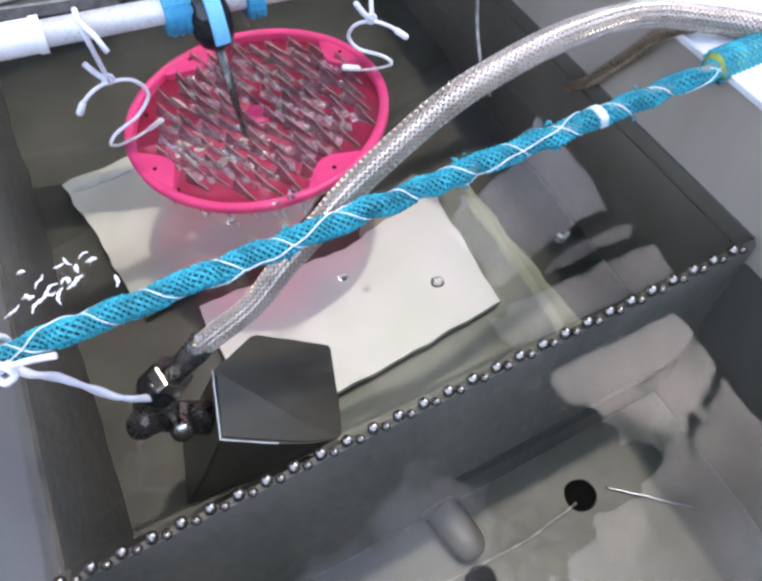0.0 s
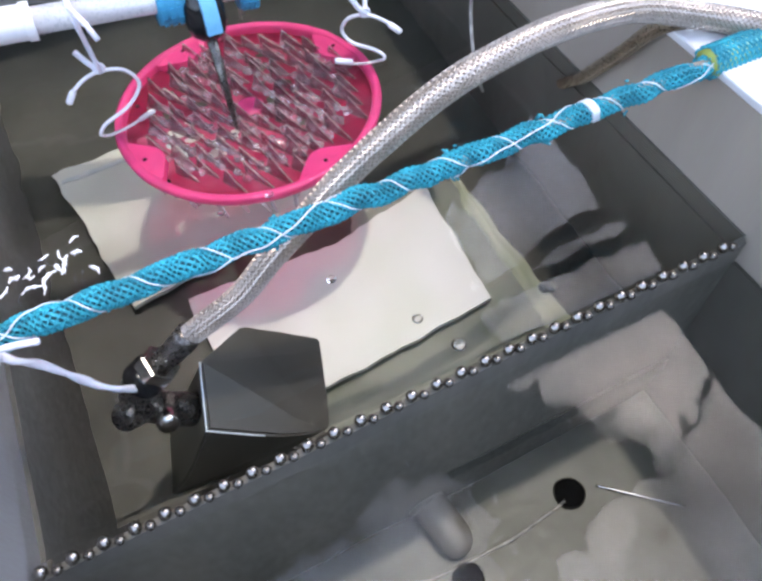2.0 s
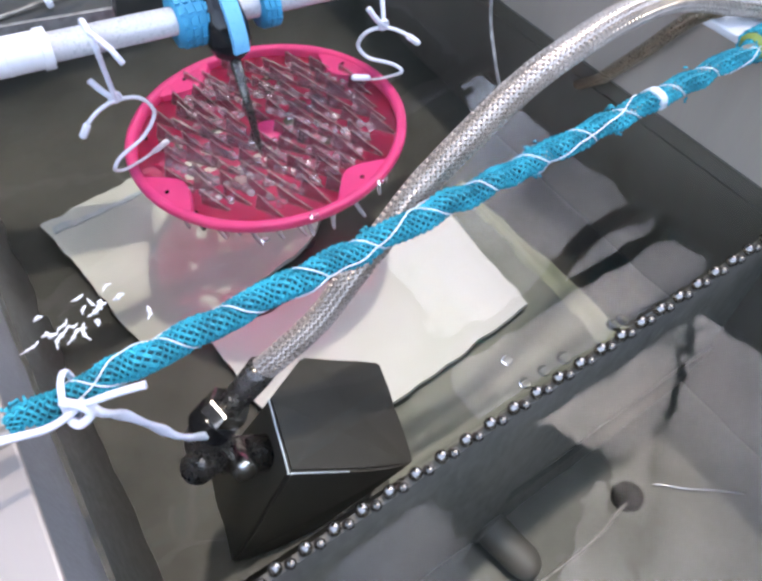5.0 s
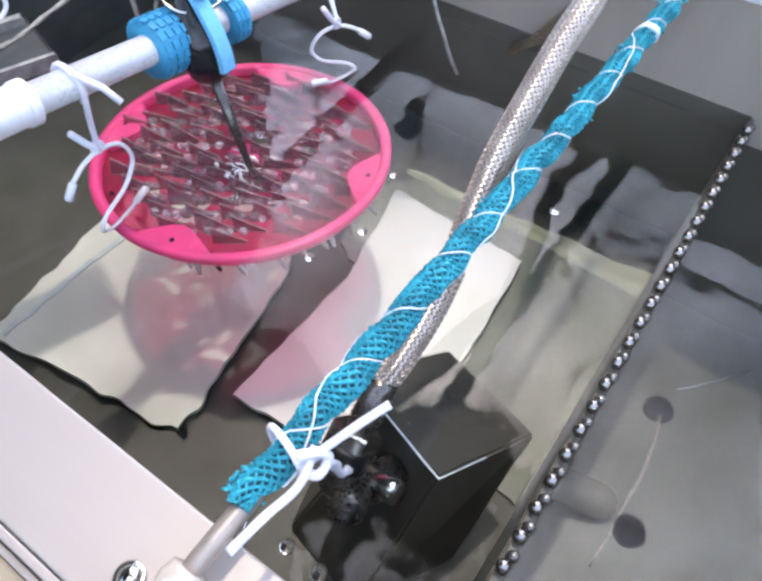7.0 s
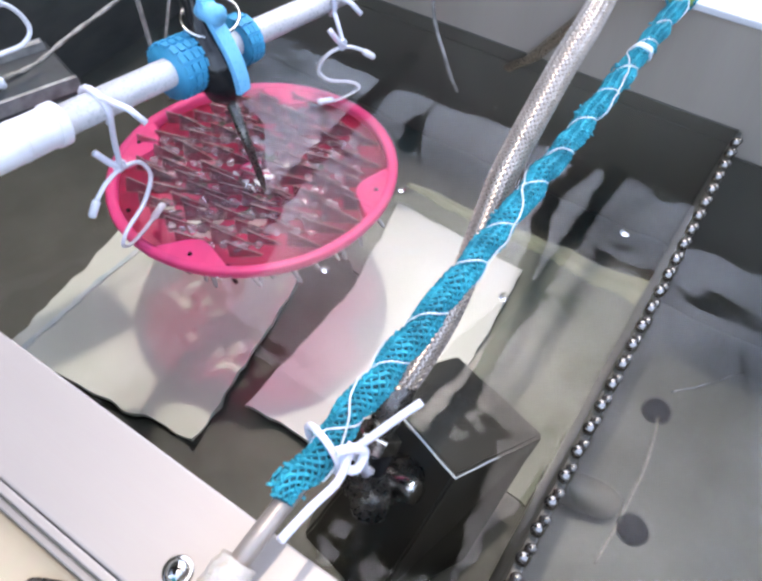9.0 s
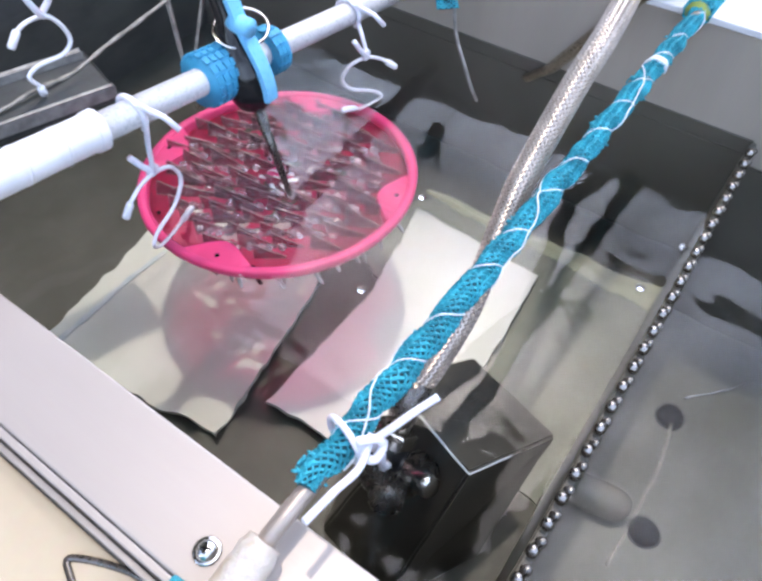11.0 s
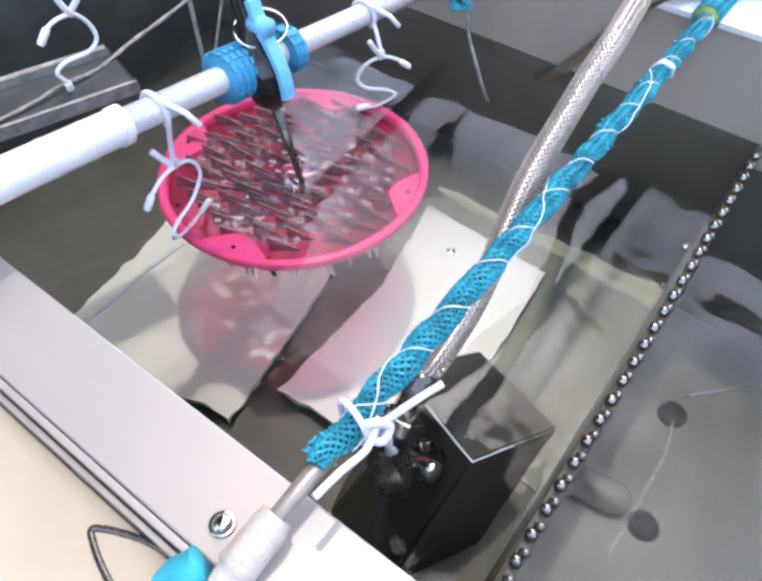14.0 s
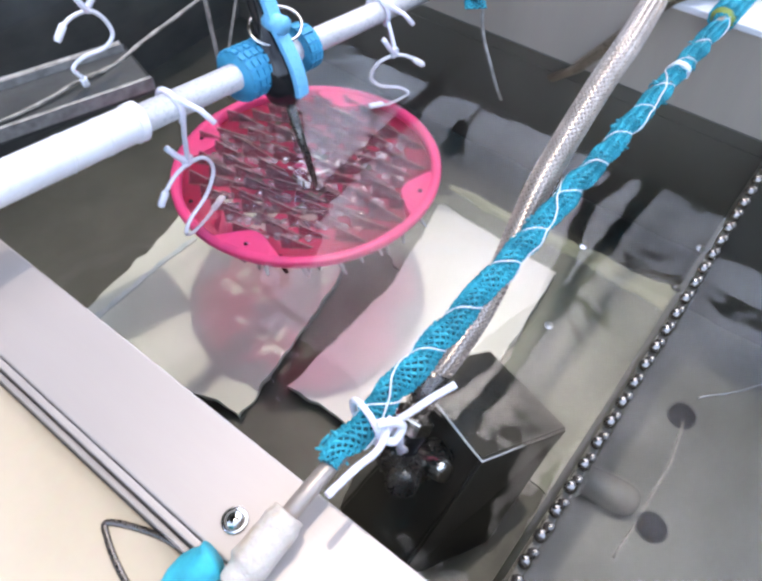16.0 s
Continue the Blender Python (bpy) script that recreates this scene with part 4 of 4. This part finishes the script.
def pink_dish():
    t = thing("pink_dish", "pink plastic dish of clear fins hanging just under the water", "dish", DC)
    t.rotation_euler = (radians(-2.6), 0, 0)
    prof = [(DR - 0.0050, -0.0066), (DR - 0.0052, -0.0015), (DR - 0.0040, 0.0004), (DR - 0.0010, 0.0006), (DR, -0.0006), (DR - 0.0002, -0.0040), (DR - 0.0022, -0.0085), (DR - 0.0050, -0.0100), (DR - 0.0050, -0.0066)]
    part("rim", lathe(prof, 96), M_PINK, t, "bright pink rolled rim", True)
    # floor of the dish; uneven slots are added so sun through them imitates caustics
    gap = random.Random(4)
    slots = [(gap.uniform(-0.046, 0.030), gap.uniform(-0.030, 0.044), gap.uniform(0.0014, 0.0030), gap.uniform(0, 3.14)) for k in range(34)]
    bm = bmesh.new()
    step = 0.00125
    grid = {}
    n = int(DR / step)
    for i in range(-n, n):
        for j in range(-n, n):
            x, y = (i + 0.5) * step, (j + 0.5) * step
            if math.hypot(x, y) > DR - 0.0045:
                continue
            if any(math.hypot(((x - a) * math.cos(w) + (y - b) * math.sin(w)) / 1.8, (y - b) * math.cos(w) - (x - a) * math.sin(w)) < r for a, b, r, w in slots):
                continue
            corners = []
            for p, q in ((i, j), (i + 1, j), (i + 1, j + 1), (i, j + 1)):
                if (p, q) not in grid:
                    grid[p, q] = bm.verts.new((p * step, q * step, -0.0082))
                corners.append(grid[p, q])
            bm.faces.new(corners)
    bmesh.ops.solidify(bm, geom=bm.faces[:], thickness=0.0014)
    part("base", bm, M_PINKDARK, t, "pink dish floor with slots added to throw sun spots")
    for ang in (-165, 108, 21, -72):
        bm = bmesh.new()
        span, inner = radians(15), DR - 0.0175
        rows_ = []
        for i in range(9):
            a = radians(ang) - span + 2 * span * i / 8
            k = math.cos((i - 4) / 4 * math.pi / 2)
            r_in = DR - 0.0045 - (DR - 0.0045 - inner) * (0.15 + 0.85 * k)
            rows_.append([bm.verts.new((r * math.cos(a), r * math.sin(a), zz)) for r, zz in ((DR - 0.0040, -0.0006), (r_in, -0.0010 - 0.001 * (1 - k)), (r_in - 0.001, -0.0075), (DR - 0.0042, -0.0080))])
        for r0, r1 in zip(rows_, rows_[1:]):
            for k in range(4):
                bm.faces.new((r0[k], r0[(k + 1) % 4], r1[(k + 1) % 4], r1[k]))
        bm.faces.new(rows_[0])
        bm.faces.new(rows_[-1][::-1])
        tab = part("tab", bm, M_PINK, t, "broad flat pink lug inside the rim")
        part("pin_hole", lathe([(0.0, 0.0), (0.0011, 0.0), (0.0011, -0.0004)], 10, pose((DR - 0.008) * math.cos(radians(ang)), (DR - 0.008) * math.sin(radians(ang)), -0.0002)), M_BLACK, tab, "small dark hole")
    part("hub", lathe([(0.0, -0.0046), (0.0065, -0.0046), (0.0075, -0.0055), (0.0077, -0.0080)], 28), M_PINK, t, "flat pink hub", True)
    # fins: thin leaning sails in rows, three shapes shared
    rnd = random.Random(11)
    shapes = []
    for k in range(4):
        bm = bmesh.new()
        L, H = 0.0072 + 0.0008 * k, 0.0112 + 0.0014 * (k % 3)
        out = [(-L, 0.0), (L, 0.0), (L * 1.15, H * 0.10), (L * 0.2, H * 0.62), (-L * 0.95, H)]
        rows_ = [[bm.verts.new((x, 0.0011 * (x / L) ** 2 + s + 0.22 * z, z)) for x, z in out] for s in (-0.0003, 0.0003)]
        bm.faces.new(rows_[0][::-1])
        bm.faces.new(rows_[1])
        for i in range(5):
            j = (i + 1) % 5
            bm.faces.new((rows_[0][i], rows_[0][j], rows_[1][j], rows_[1][i]))
        fin = part("fin", bm, M_CLEAR, t)
        # edge faces take the painted highlight colour
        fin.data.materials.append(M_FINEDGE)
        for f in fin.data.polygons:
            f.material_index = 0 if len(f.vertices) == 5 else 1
        shapes.append(fin)
        shapes[-1].visible_shadow = False
    used = set()
    ang = math.degrees(math.atan2(-0.84, 0.54))
    ux, uy = Vector((0.54, -0.84, 0)), Vector((0.84, 0.54, 0))
    row = 0
    v = -0.058
    while v < 0.059:
        u = -0.060 + (0.0080 if row % 2 else 0)
        while u < 0.060:
            p = ux * u + uy * v + Vector((rnd.uniform(-0.001, 0.001), rnd.uniform(-0.001, 0.001), 0))
            if 0.009 < p.length < 0.0585:
                k = rnd.randrange(4)
                ob = shapes[k] if k not in used else shapes[k].copy()
                if k in used:
                    scene.collection.objects.link(ob)
                used.add(k)
                ob.matrix_basis = pose(p.x, p.y, -0.0080, rnd.uniform(-8, 8), rnd.uniform(-6, 6), ang + rnd.uniform(-7, 7))
            u += 0.0160
        v += 0.0080
        row += 1
    # clear studs and clinging drops
    kinds = []
    for s in (0.0013, 0.0016, 0.0020):
        bm = box(-s, s, -s, s, -s * 1.6, s, s * 0.35)
        ob = part("stud", bm, M_STUD, t)
        ob.visible_shadow = False
        kinds.append(ob)
    k, v = 0, -0.0514
    while v < 0.053:
        u = -0.054 + 0.003 * (k % 2)
        while u < 0.054:
            p = ux * u + uy * v + Vector((rnd.uniform(-0.0012, 0.0012), rnd.uniform(-0.0012, 0.0012), 0))
            if 0.009 < p.length < 0.054 and rnd.random() < 0.9:
                ob = kinds[k % 3] if k < 3 else kinds[k % 3].copy()
                if k > 2:
                    scene.collection.objects.link(ob)
                ob.matrix_basis = pose(p.x, p.y, rnd.uniform(-0.0052, -0.0030), rnd.uniform(-12, 12), rnd.uniform(-12, 12), rnd.uniform(0, 90))
                k += 1
            u += 0.0048
        v += 0.0092
    # clear prongs hanging below the dish
    bm = tube([Vector((0, 0, 0)), Vector((0.0002, 0, -0.007)), Vector((0.0006, 0, -0.017)), Vector((0.0008, 0, -0.0195))], lambda u, w: 0.0016 - 0.0009 * u, 8)
    prong = part("prong", bm, M_PRONG, t, "", True)
    prong.visible_shadow = False
    first = True
    for k in range(60):
        a, r = 2 * math.pi * k / 60 + rnd.uniform(-0.04, 0.04), rnd.choice((0.0635, 0.0625, 0.058, 0.050))
        ob = prong if first else prong.copy()
        if not first:
            scene.collection.objects.link(ob)
        first = False
        ob.matrix_basis = pose(r * math.cos(a), r * math.sin(a), -0.0100, rnd.uniform(-12, 12), rnd.uniform(-12, 12), 0)
    for a in (-150, 30, 150):
        x, y = 0.0625 * math.cos(radians(a)), 0.0625 * math.sin(radians(a))
        part("peg", tube([Vector((x, y, -0.007)), Vector((x, y, -0.016)), Vector((x + 0.001, y - 0.001, -0.024))], 0.0011, 8), M_BLACK, t, "short dark peg under the rim", True)
    return t


pink_dish()


# ---- rim hardware and things on the deck ----
def rim_screw(x, y, z):
    t = thing("screw", "chrome cross-head screw with washer on the rim", "screw", (x, y, z))
    part("washer", lathe([(0.0, 0.0), (0.0052, 0.0), (0.0052, 0.0006), (0.0046, 0.0009), (0.0, 0.0009)], 28), M_CHROME, t, "", True)
    part("head", lathe([(0.0, 0.0031), (0.0016, 0.0030), (0.0030, 0.0024), (0.0038, 0.0014), (0.0039, 0.0009)], 28), M_CHROME, t, "", True)
    bm = bmesh.new()
    for r in (25, 115):
        add_box(bm, -0.0019, 0.0019, -0.00035, 0.00035, 0.0026, 0.00315, 0, pose(0, 0, 0, 0, 0, r))
    part("slot", bm, M_BLACK, t, "dark cross slot")
    t.scale = (0.76, 0.76, 0.76)
    return t


rim_screw(-0.0862, 0.1678, 0.0380)
tagged(mesh_object("wire_outline", tube(spline([(-0.0990, 0.1700, 0.0296), (-0.1015, 0.1850, 0.0298), (-0.1078, 0.1990, 0.0300), (-0.1110, 0.1960, 0.0298), (-0.1150, 0.1840, 0.0298), (-0.1185, 0.1650, 0.0298)], 8), 0.0011, 8), M_DARKMETAL, True), "bent dark wire lying on the cream deck", "wire")
bm = tube(spline([(-0.0975, 0.1625, 0.0435), (-0.1020, 0.1645, 0.0420), (-0.1080, 0.1660, 0.0370), (-0.1150, 0.1660, 0.0345)], 8), lambda u, w: 0.0056 + 0.0006 * math.cos(w * 2 + u * 9), 18)
ob = thing("net_scrap", "bunched turquoise netting beside the rod end", "netting")
part("wad", bm, M_NET, ob, "", True)


# ---- beyond the pipe: dark ledge, twine, hook and hanging wire ----
def back_ledge():
    t = thing("back_ledge", "dark wet plastic ledge with a bright edge, resting on the rim", "ledge")
    m = pose(0.0330, 0.3435, 0.0440, 0, 0, 163)
    part("shelf", box(0.0, 0.60, -0.034, 0.0, -0.0055, 0.0, 0.001, m), M_DARK, t)
    part("edge", box(0.0, 0.60, -0.0012, 0.0010, -0.0040, 0.0012, 0.0004, m), M_WIRE, t, "bright worn edge")
    part("rail", box(0.002, 0.60, -0.034, -0.030, 0.0, 0.0030, 0.0006, m), M_WIRE, t, "grey raised rail")
    return t


back_ledge()
tagged(mesh_object("twine", tube(spline([(-0.15, 0.395, 0.0455), (-0.029, 0.368, 0.0450), (0.009, 0.365, 0.0465), (0.029, 0.366, 0.0445), (0.052, 0.370, 0.0460), (0.085, 0.370, 0.0511), (0.16, 0.372, 0.064)], 10), lambda u, w: 0.0009 + 0.0002 * math.sin(w * 2 + u * 300), 8), M_TWINE, True), "dirty twine tied along the dark ledge", "twine")
wire_hook(2, [(0.008, 0.360, 0.0745), (0.015, 0.360, 0.0768), (0.0233, 0.360, 0.0758), (0.0285, 0.360, 0.0696), (0.0300, 0.360, 0.0620), (0.0245, 0.360, 0.0580), (0.0130, 0.360, 0.0585), (0.0069, 0.360, 0.0560), (0.0096, 0.360, 0.0500), (0.0100, 0.3605, 0.0470)],
          ((0.010, 0.360, 0.0755), (0.0045, 0.360, 0.0700)), ((0.0096, 0.360, 0.0500), (0.0102, 0.3605, 0.0455)), "white coated wire hook standing on the dark ledge")
t_ = thing("rubber_tie", "milky strap looped through the upright hook", "tie")
part("strap", tube(spline([(0.0215, 0.358, 0.0770), (0.019, 0.357, 0.0810), (0.016, 0.357, 0.0900), (0.015, 0.358, 0.105)], 5), 0.0013, 8), M_TIE, t_, "", True)
part("strap", tube(spline([(0.0225, 0.361, 0.0765), (0.027, 0.360, 0.0810), (0.028, 0.359, 0.0850)], 5), 0.0014, 8), M_TIE, t_, "", True)
wrap_pts = spline([(0.1985, 0.2780, 0.062), (0.1965, 0.2740, 0.052), (0.1945, 0.2705, 0.0425), (0.1925, 0.2685, 0.0375)], 8)
t_ = thing("wire_wrap", "turquoise net wrap bunched round the hanging wire", "netting")
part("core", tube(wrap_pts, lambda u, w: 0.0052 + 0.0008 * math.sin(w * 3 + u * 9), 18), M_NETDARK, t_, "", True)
part("netting", braid(even(wrap_pts, 0.0006), lambda u, w: 0.0053 + 0.0008 * math.sin(w * 3 + u * 9), 11, 0.021, 0.18, 0.0005, thin=0.62), M_NET, t_)
tagged(mesh_object("hanging_wire", tube(spline([(0.196, 0.2680, 0.085), (0.1925, 0.2640, 0.034), (0.1890, 0.2520, 0.010), (0.1900, 0.2460, -0.004), (0.1920, 0.2440, -0.015)], 8), 0.0010, 8), M_WIRE, True), "thin grey wire hanging into the water", "wire")
tagged(mesh_object("twine", tube(spline([(0.1005, 0.3825, 0.063), (0.1008, 0.3825, 0.0420), (0.1018, 0.3825, 0.0100), (0.102, 0.3815, -0.006), (0.103, 0.381, -0.03)], 8), 0.0012, 8), M_TWINE, True), "thin dirty cord hanging into the water", "cord")
tagged(mesh_object("twine", tube(spline([(0.124, 0.376, 0.058), (0.1165, 0.376, 0.0375), (0.1055, 0.376, 0.0120), (0.101, 0.376, -0.006), (0.100, 0.376, -0.03)], 8), 0.0008, 8), M_TWINE, True), "thin loose cord behind the pipe grip", "cord")


# solid tube added to imitate the hose mirrored in the far wall
t_ = thing("conduit", "bronze braided tube standing in for the hose reflection on the far wall", "conduit")
cpts = spline([(0.2365, 0.2340, -0.0240), (0.2365, 0.2220, -0.0040), (0.2365, 0.2010, 0.0260), (0.2365, 0.1850, 0.0500), (0.2440, 0.1760, 0.0575)], 8)
part("tube", tube(cpts, 0.0033, 14), M_BRONZE, t_, "", True)
part("braid", braid(even(cpts, 0.0004), lambda u, w: 0.0033, 12, 0.022, 0.2, 0.00025), M_BRONZE, t_)["kind"] = "stuff"


# ---- bubbles drifting on the water, glints of a splash ----
def bubble(r):
    t = thing("bubble", "clear bubble drifting on the water", "bubble", group="bubbles on the water")
    prof = [(r * math.sin(a), r * 0.75 * math.cos(a)) for a in [math.pi / 2 * k / 7 for k in range(8)]] + [(r * 1.5, -r * 0.12), (r * 1.52, -r * 0.2), (r * 0.9, -r * 0.25), (0, -r * 0.25)]
    part("film", lathe(prof, 20), M_DROP, t, "", True)
    return t


def bubble_track(r, rows):
    BUBBLES.append((bubble(r), rows))


BUBBLES = []
bubble_track(0.0019, [(0, 0.1077, 0.1473), (0.3, 0.1086, 0.1403), (0.9, 0.1041, 0.1357), (1.6, 0.103, 0.120), (2.6, 0.104, 0.1075), (5.2, 0.106, 0.1062), (7.3, -0.0630, 0.118), (16, -0.0632, 0.120)])
bubble_track(0.0015, [(0, 0.0731, 0.1686), (0.3, 0.0800, 0.1607), (0.9, 0.0877, 0.1465), (1.5, 0.0929, 0.1334), (1.8, 0.0942, 0.1308), (2.4, 0.0923, 0.1275), (2.8, 0.0885, 0.1188), (3.2, 0.0891, 0.1098), (3.8, 0.0885, 0.1062), (5.2, 0.086, 0.106), (7.3, -0.0630, 0.131), (16, -0.0632, 0.133)])
bubble_track(0.0018, [(0, 0.1663, 0.1427), (0.9, 0.1638, 0.1390), (1.5, 0.1570, 0.1316), (2.1, 0.1469, 0.1175), (2.4, 0.1432, 0.1119), (2.8, 0.1345, 0.1075), (5.2, 0.131, 0.1066), (7.3, -0.0630, 0.144), (16, -0.0632, 0.146)])
bubble_track(0.0016, [(0, 0.1690, 0.1440), (0.9, 0.1660, 0.1408), (1.5, 0.1590, 0.1345), (2.1, 0.1490, 0.1160), (2.8, 0.1375, 0.1069), (5.2, 0.136, 0.1067), (7.3, -0.0630, 0.157), (16, -0.0632, 0.159)])
bubble_track(0.0016, [(0, 0.072, 0.225), (1.6, 0.073, 0.215), (2.4, 0.083, 0.170), (3.2, 0.0903, 0.1423), (3.6, 0.0917, 0.1297), (4.0, 0.0950, 0.1219), (4.4, 0.0954, 0.1101), (5.0, 0.096, 0.1062), (5.2, 0.097, 0.106), (7.3, -0.0630, 0.170), (16, -0.0632, 0.172)])
bubble_track(0.0014, [(0, 0.070, 0.222), (1.2, 0.070, 0.205), (2.4, 0.0712, 0.1547), (3.2, 0.0732, 0.1558), (3.6, 0.0757, 0.1496), (4.0, 0.0822, 0.1438), (4.4, 0.0852, 0.1323), (5.2, 0.0879, 0.1134), (6.0, 0.090, 0.1060), (6.05, 0.0915, 0.106), (7.3, -0.0630, 0.183), (16, -0.0632, 0.185)])
bubble_track(0.0014, [(0, 0.063, 0.222), (5.2, 0.064, 0.221), (7.5, 0.0643, 0.2030), (8.0, 0.0655, 0.1850), (8.6, 0.0647, 0.1624), (9.2, 0.0748, 0.1478), (11.3, 0.110, 0.110), (12.0, 0.112, 0.1063), (16, 0.113, 0.1063)])
bubble_track(0.0015, [(0, 0.118, 0.226), (5.0, 0.118, 0.215), (6.0, 0.120, 0.180), (7.5, 0.124, 0.147), (8.0, 0.126, 0.143), (9.2, 0.136, 0.120), (10.0, 0.142, 0.1068), (16, 0.143, 0.1067)])
bubble_track(0.0013, [(0, 0.040, 0.221), (9.2, 0.040, 0.220), (12.0, 0.0328, 0.2044), (12.5, 0.0322, 0.2047), (14.0, 0.045, 0.175), (16, 0.060, 0.140)])
bubble_track(0.0013, [(0, 0.100, 0.222), (11.3, 0.099, 0.220), (12.5, 0.0669, 0.2133), (13.0, 0.0662, 0.2106), (14.5, 0.080, 0.180), (16, 0.110, 0.150)])


# ---- white solids imitating glints where the inlet stirs, later drifting in under the dish ----
def splash_glint(pts, r):
    t = thing("splash_glint", "white stroke standing in for a glint on the stirred water", "foam", group="foam flecks on the water")
    pts = [Vector(p) for p in pts]
    part("film", tube(spline(pts, 5), lambda u, w: r * (0.25 + math.sin(math.pi * min(1, max(0, u)))) * (0.75 + 0.25 * math.sin(u * 23)), 8), M_GLINT, t, "", True)
    return t


GLINTS = []
rnd = random.Random(77)
for x, y, ang, long in ((-0.0575, 0.2195, 10, 0.005), (-0.0515, 0.2350, 20, 0.003), (-0.0470, 0.2215, -30, 0.004), (-0.0425, 0.2190, 60, 0.006), (-0.0395, 0.2255, 75, 0.005), (-0.0350, 0.2215, 40, 0.004), (-0.0325, 0.2260, 65, 0.006), (-0.0265, 0.2290, 20, 0.003), (-0.0185, 0.2140, 85, 0.005), (-0.0550, 0.2240, 15, 0.006), (-0.0490, 0.2170, 25, 0.006), (-0.0440, 0.2270, 50, 0.005), (-0.0405, 0.2330, 30, 0.004), (-0.0370, 0.2180, 70, 0.005), (-0.0300, 0.2235, 55, 0.006), (-0.0345, 0.2320, 80, 0.004), (-0.0275, 0.2350, 60, 0.004)):
    long *= rnd.uniform(0.4, 0.95)
    ob = splash_glint([(-long, 0, 0), (-long * 0.3, long * rnd.uniform(-0.3, 0.3), 0.0004), (long * 0.4, long * rnd.uniform(-0.3, 0.3), 0.0004), (long, long * rnd.uniform(-0.3, 0.3), 0)], rnd.uniform(0.0006, 0.0012))
    rows_ = [(0.5 * k, x + 0.003 * math.sin(k * 1.9 + x * 900), y + 0.0025 * math.sin(k * 2.3 + x * 700), ang + 35 * math.sin(k * 1.3 + x * 500)) for k in range(11)]
    rows_ += [(6.2, 0.010 + 0.3 * x, 0.262 + (y - 0.22), ang + 20), (7.2, 0.075 + 0.6 * (x + 0.04), 0.285 + 0.8 * (y - 0.22), ang + 50), (16.0, 0.078 + 0.6 * (x + 0.04), 0.287 + 0.8 * (y - 0.22), ang + 80)]
    GLINTS.append((ob, rows_))


def motions():
    for ob, rows in BUBBLES:
        walk(ob, [(t, pose(x, y, UW + 0.0004)) for t, x, y in rows])
    for ob, rows in GLINTS:
        walk(ob, [(t, pose(x, y, UW + 0.0003 if t < 6.5 else -0.016, 0, 0, a)) for t, x, y, a in rows])


motions()
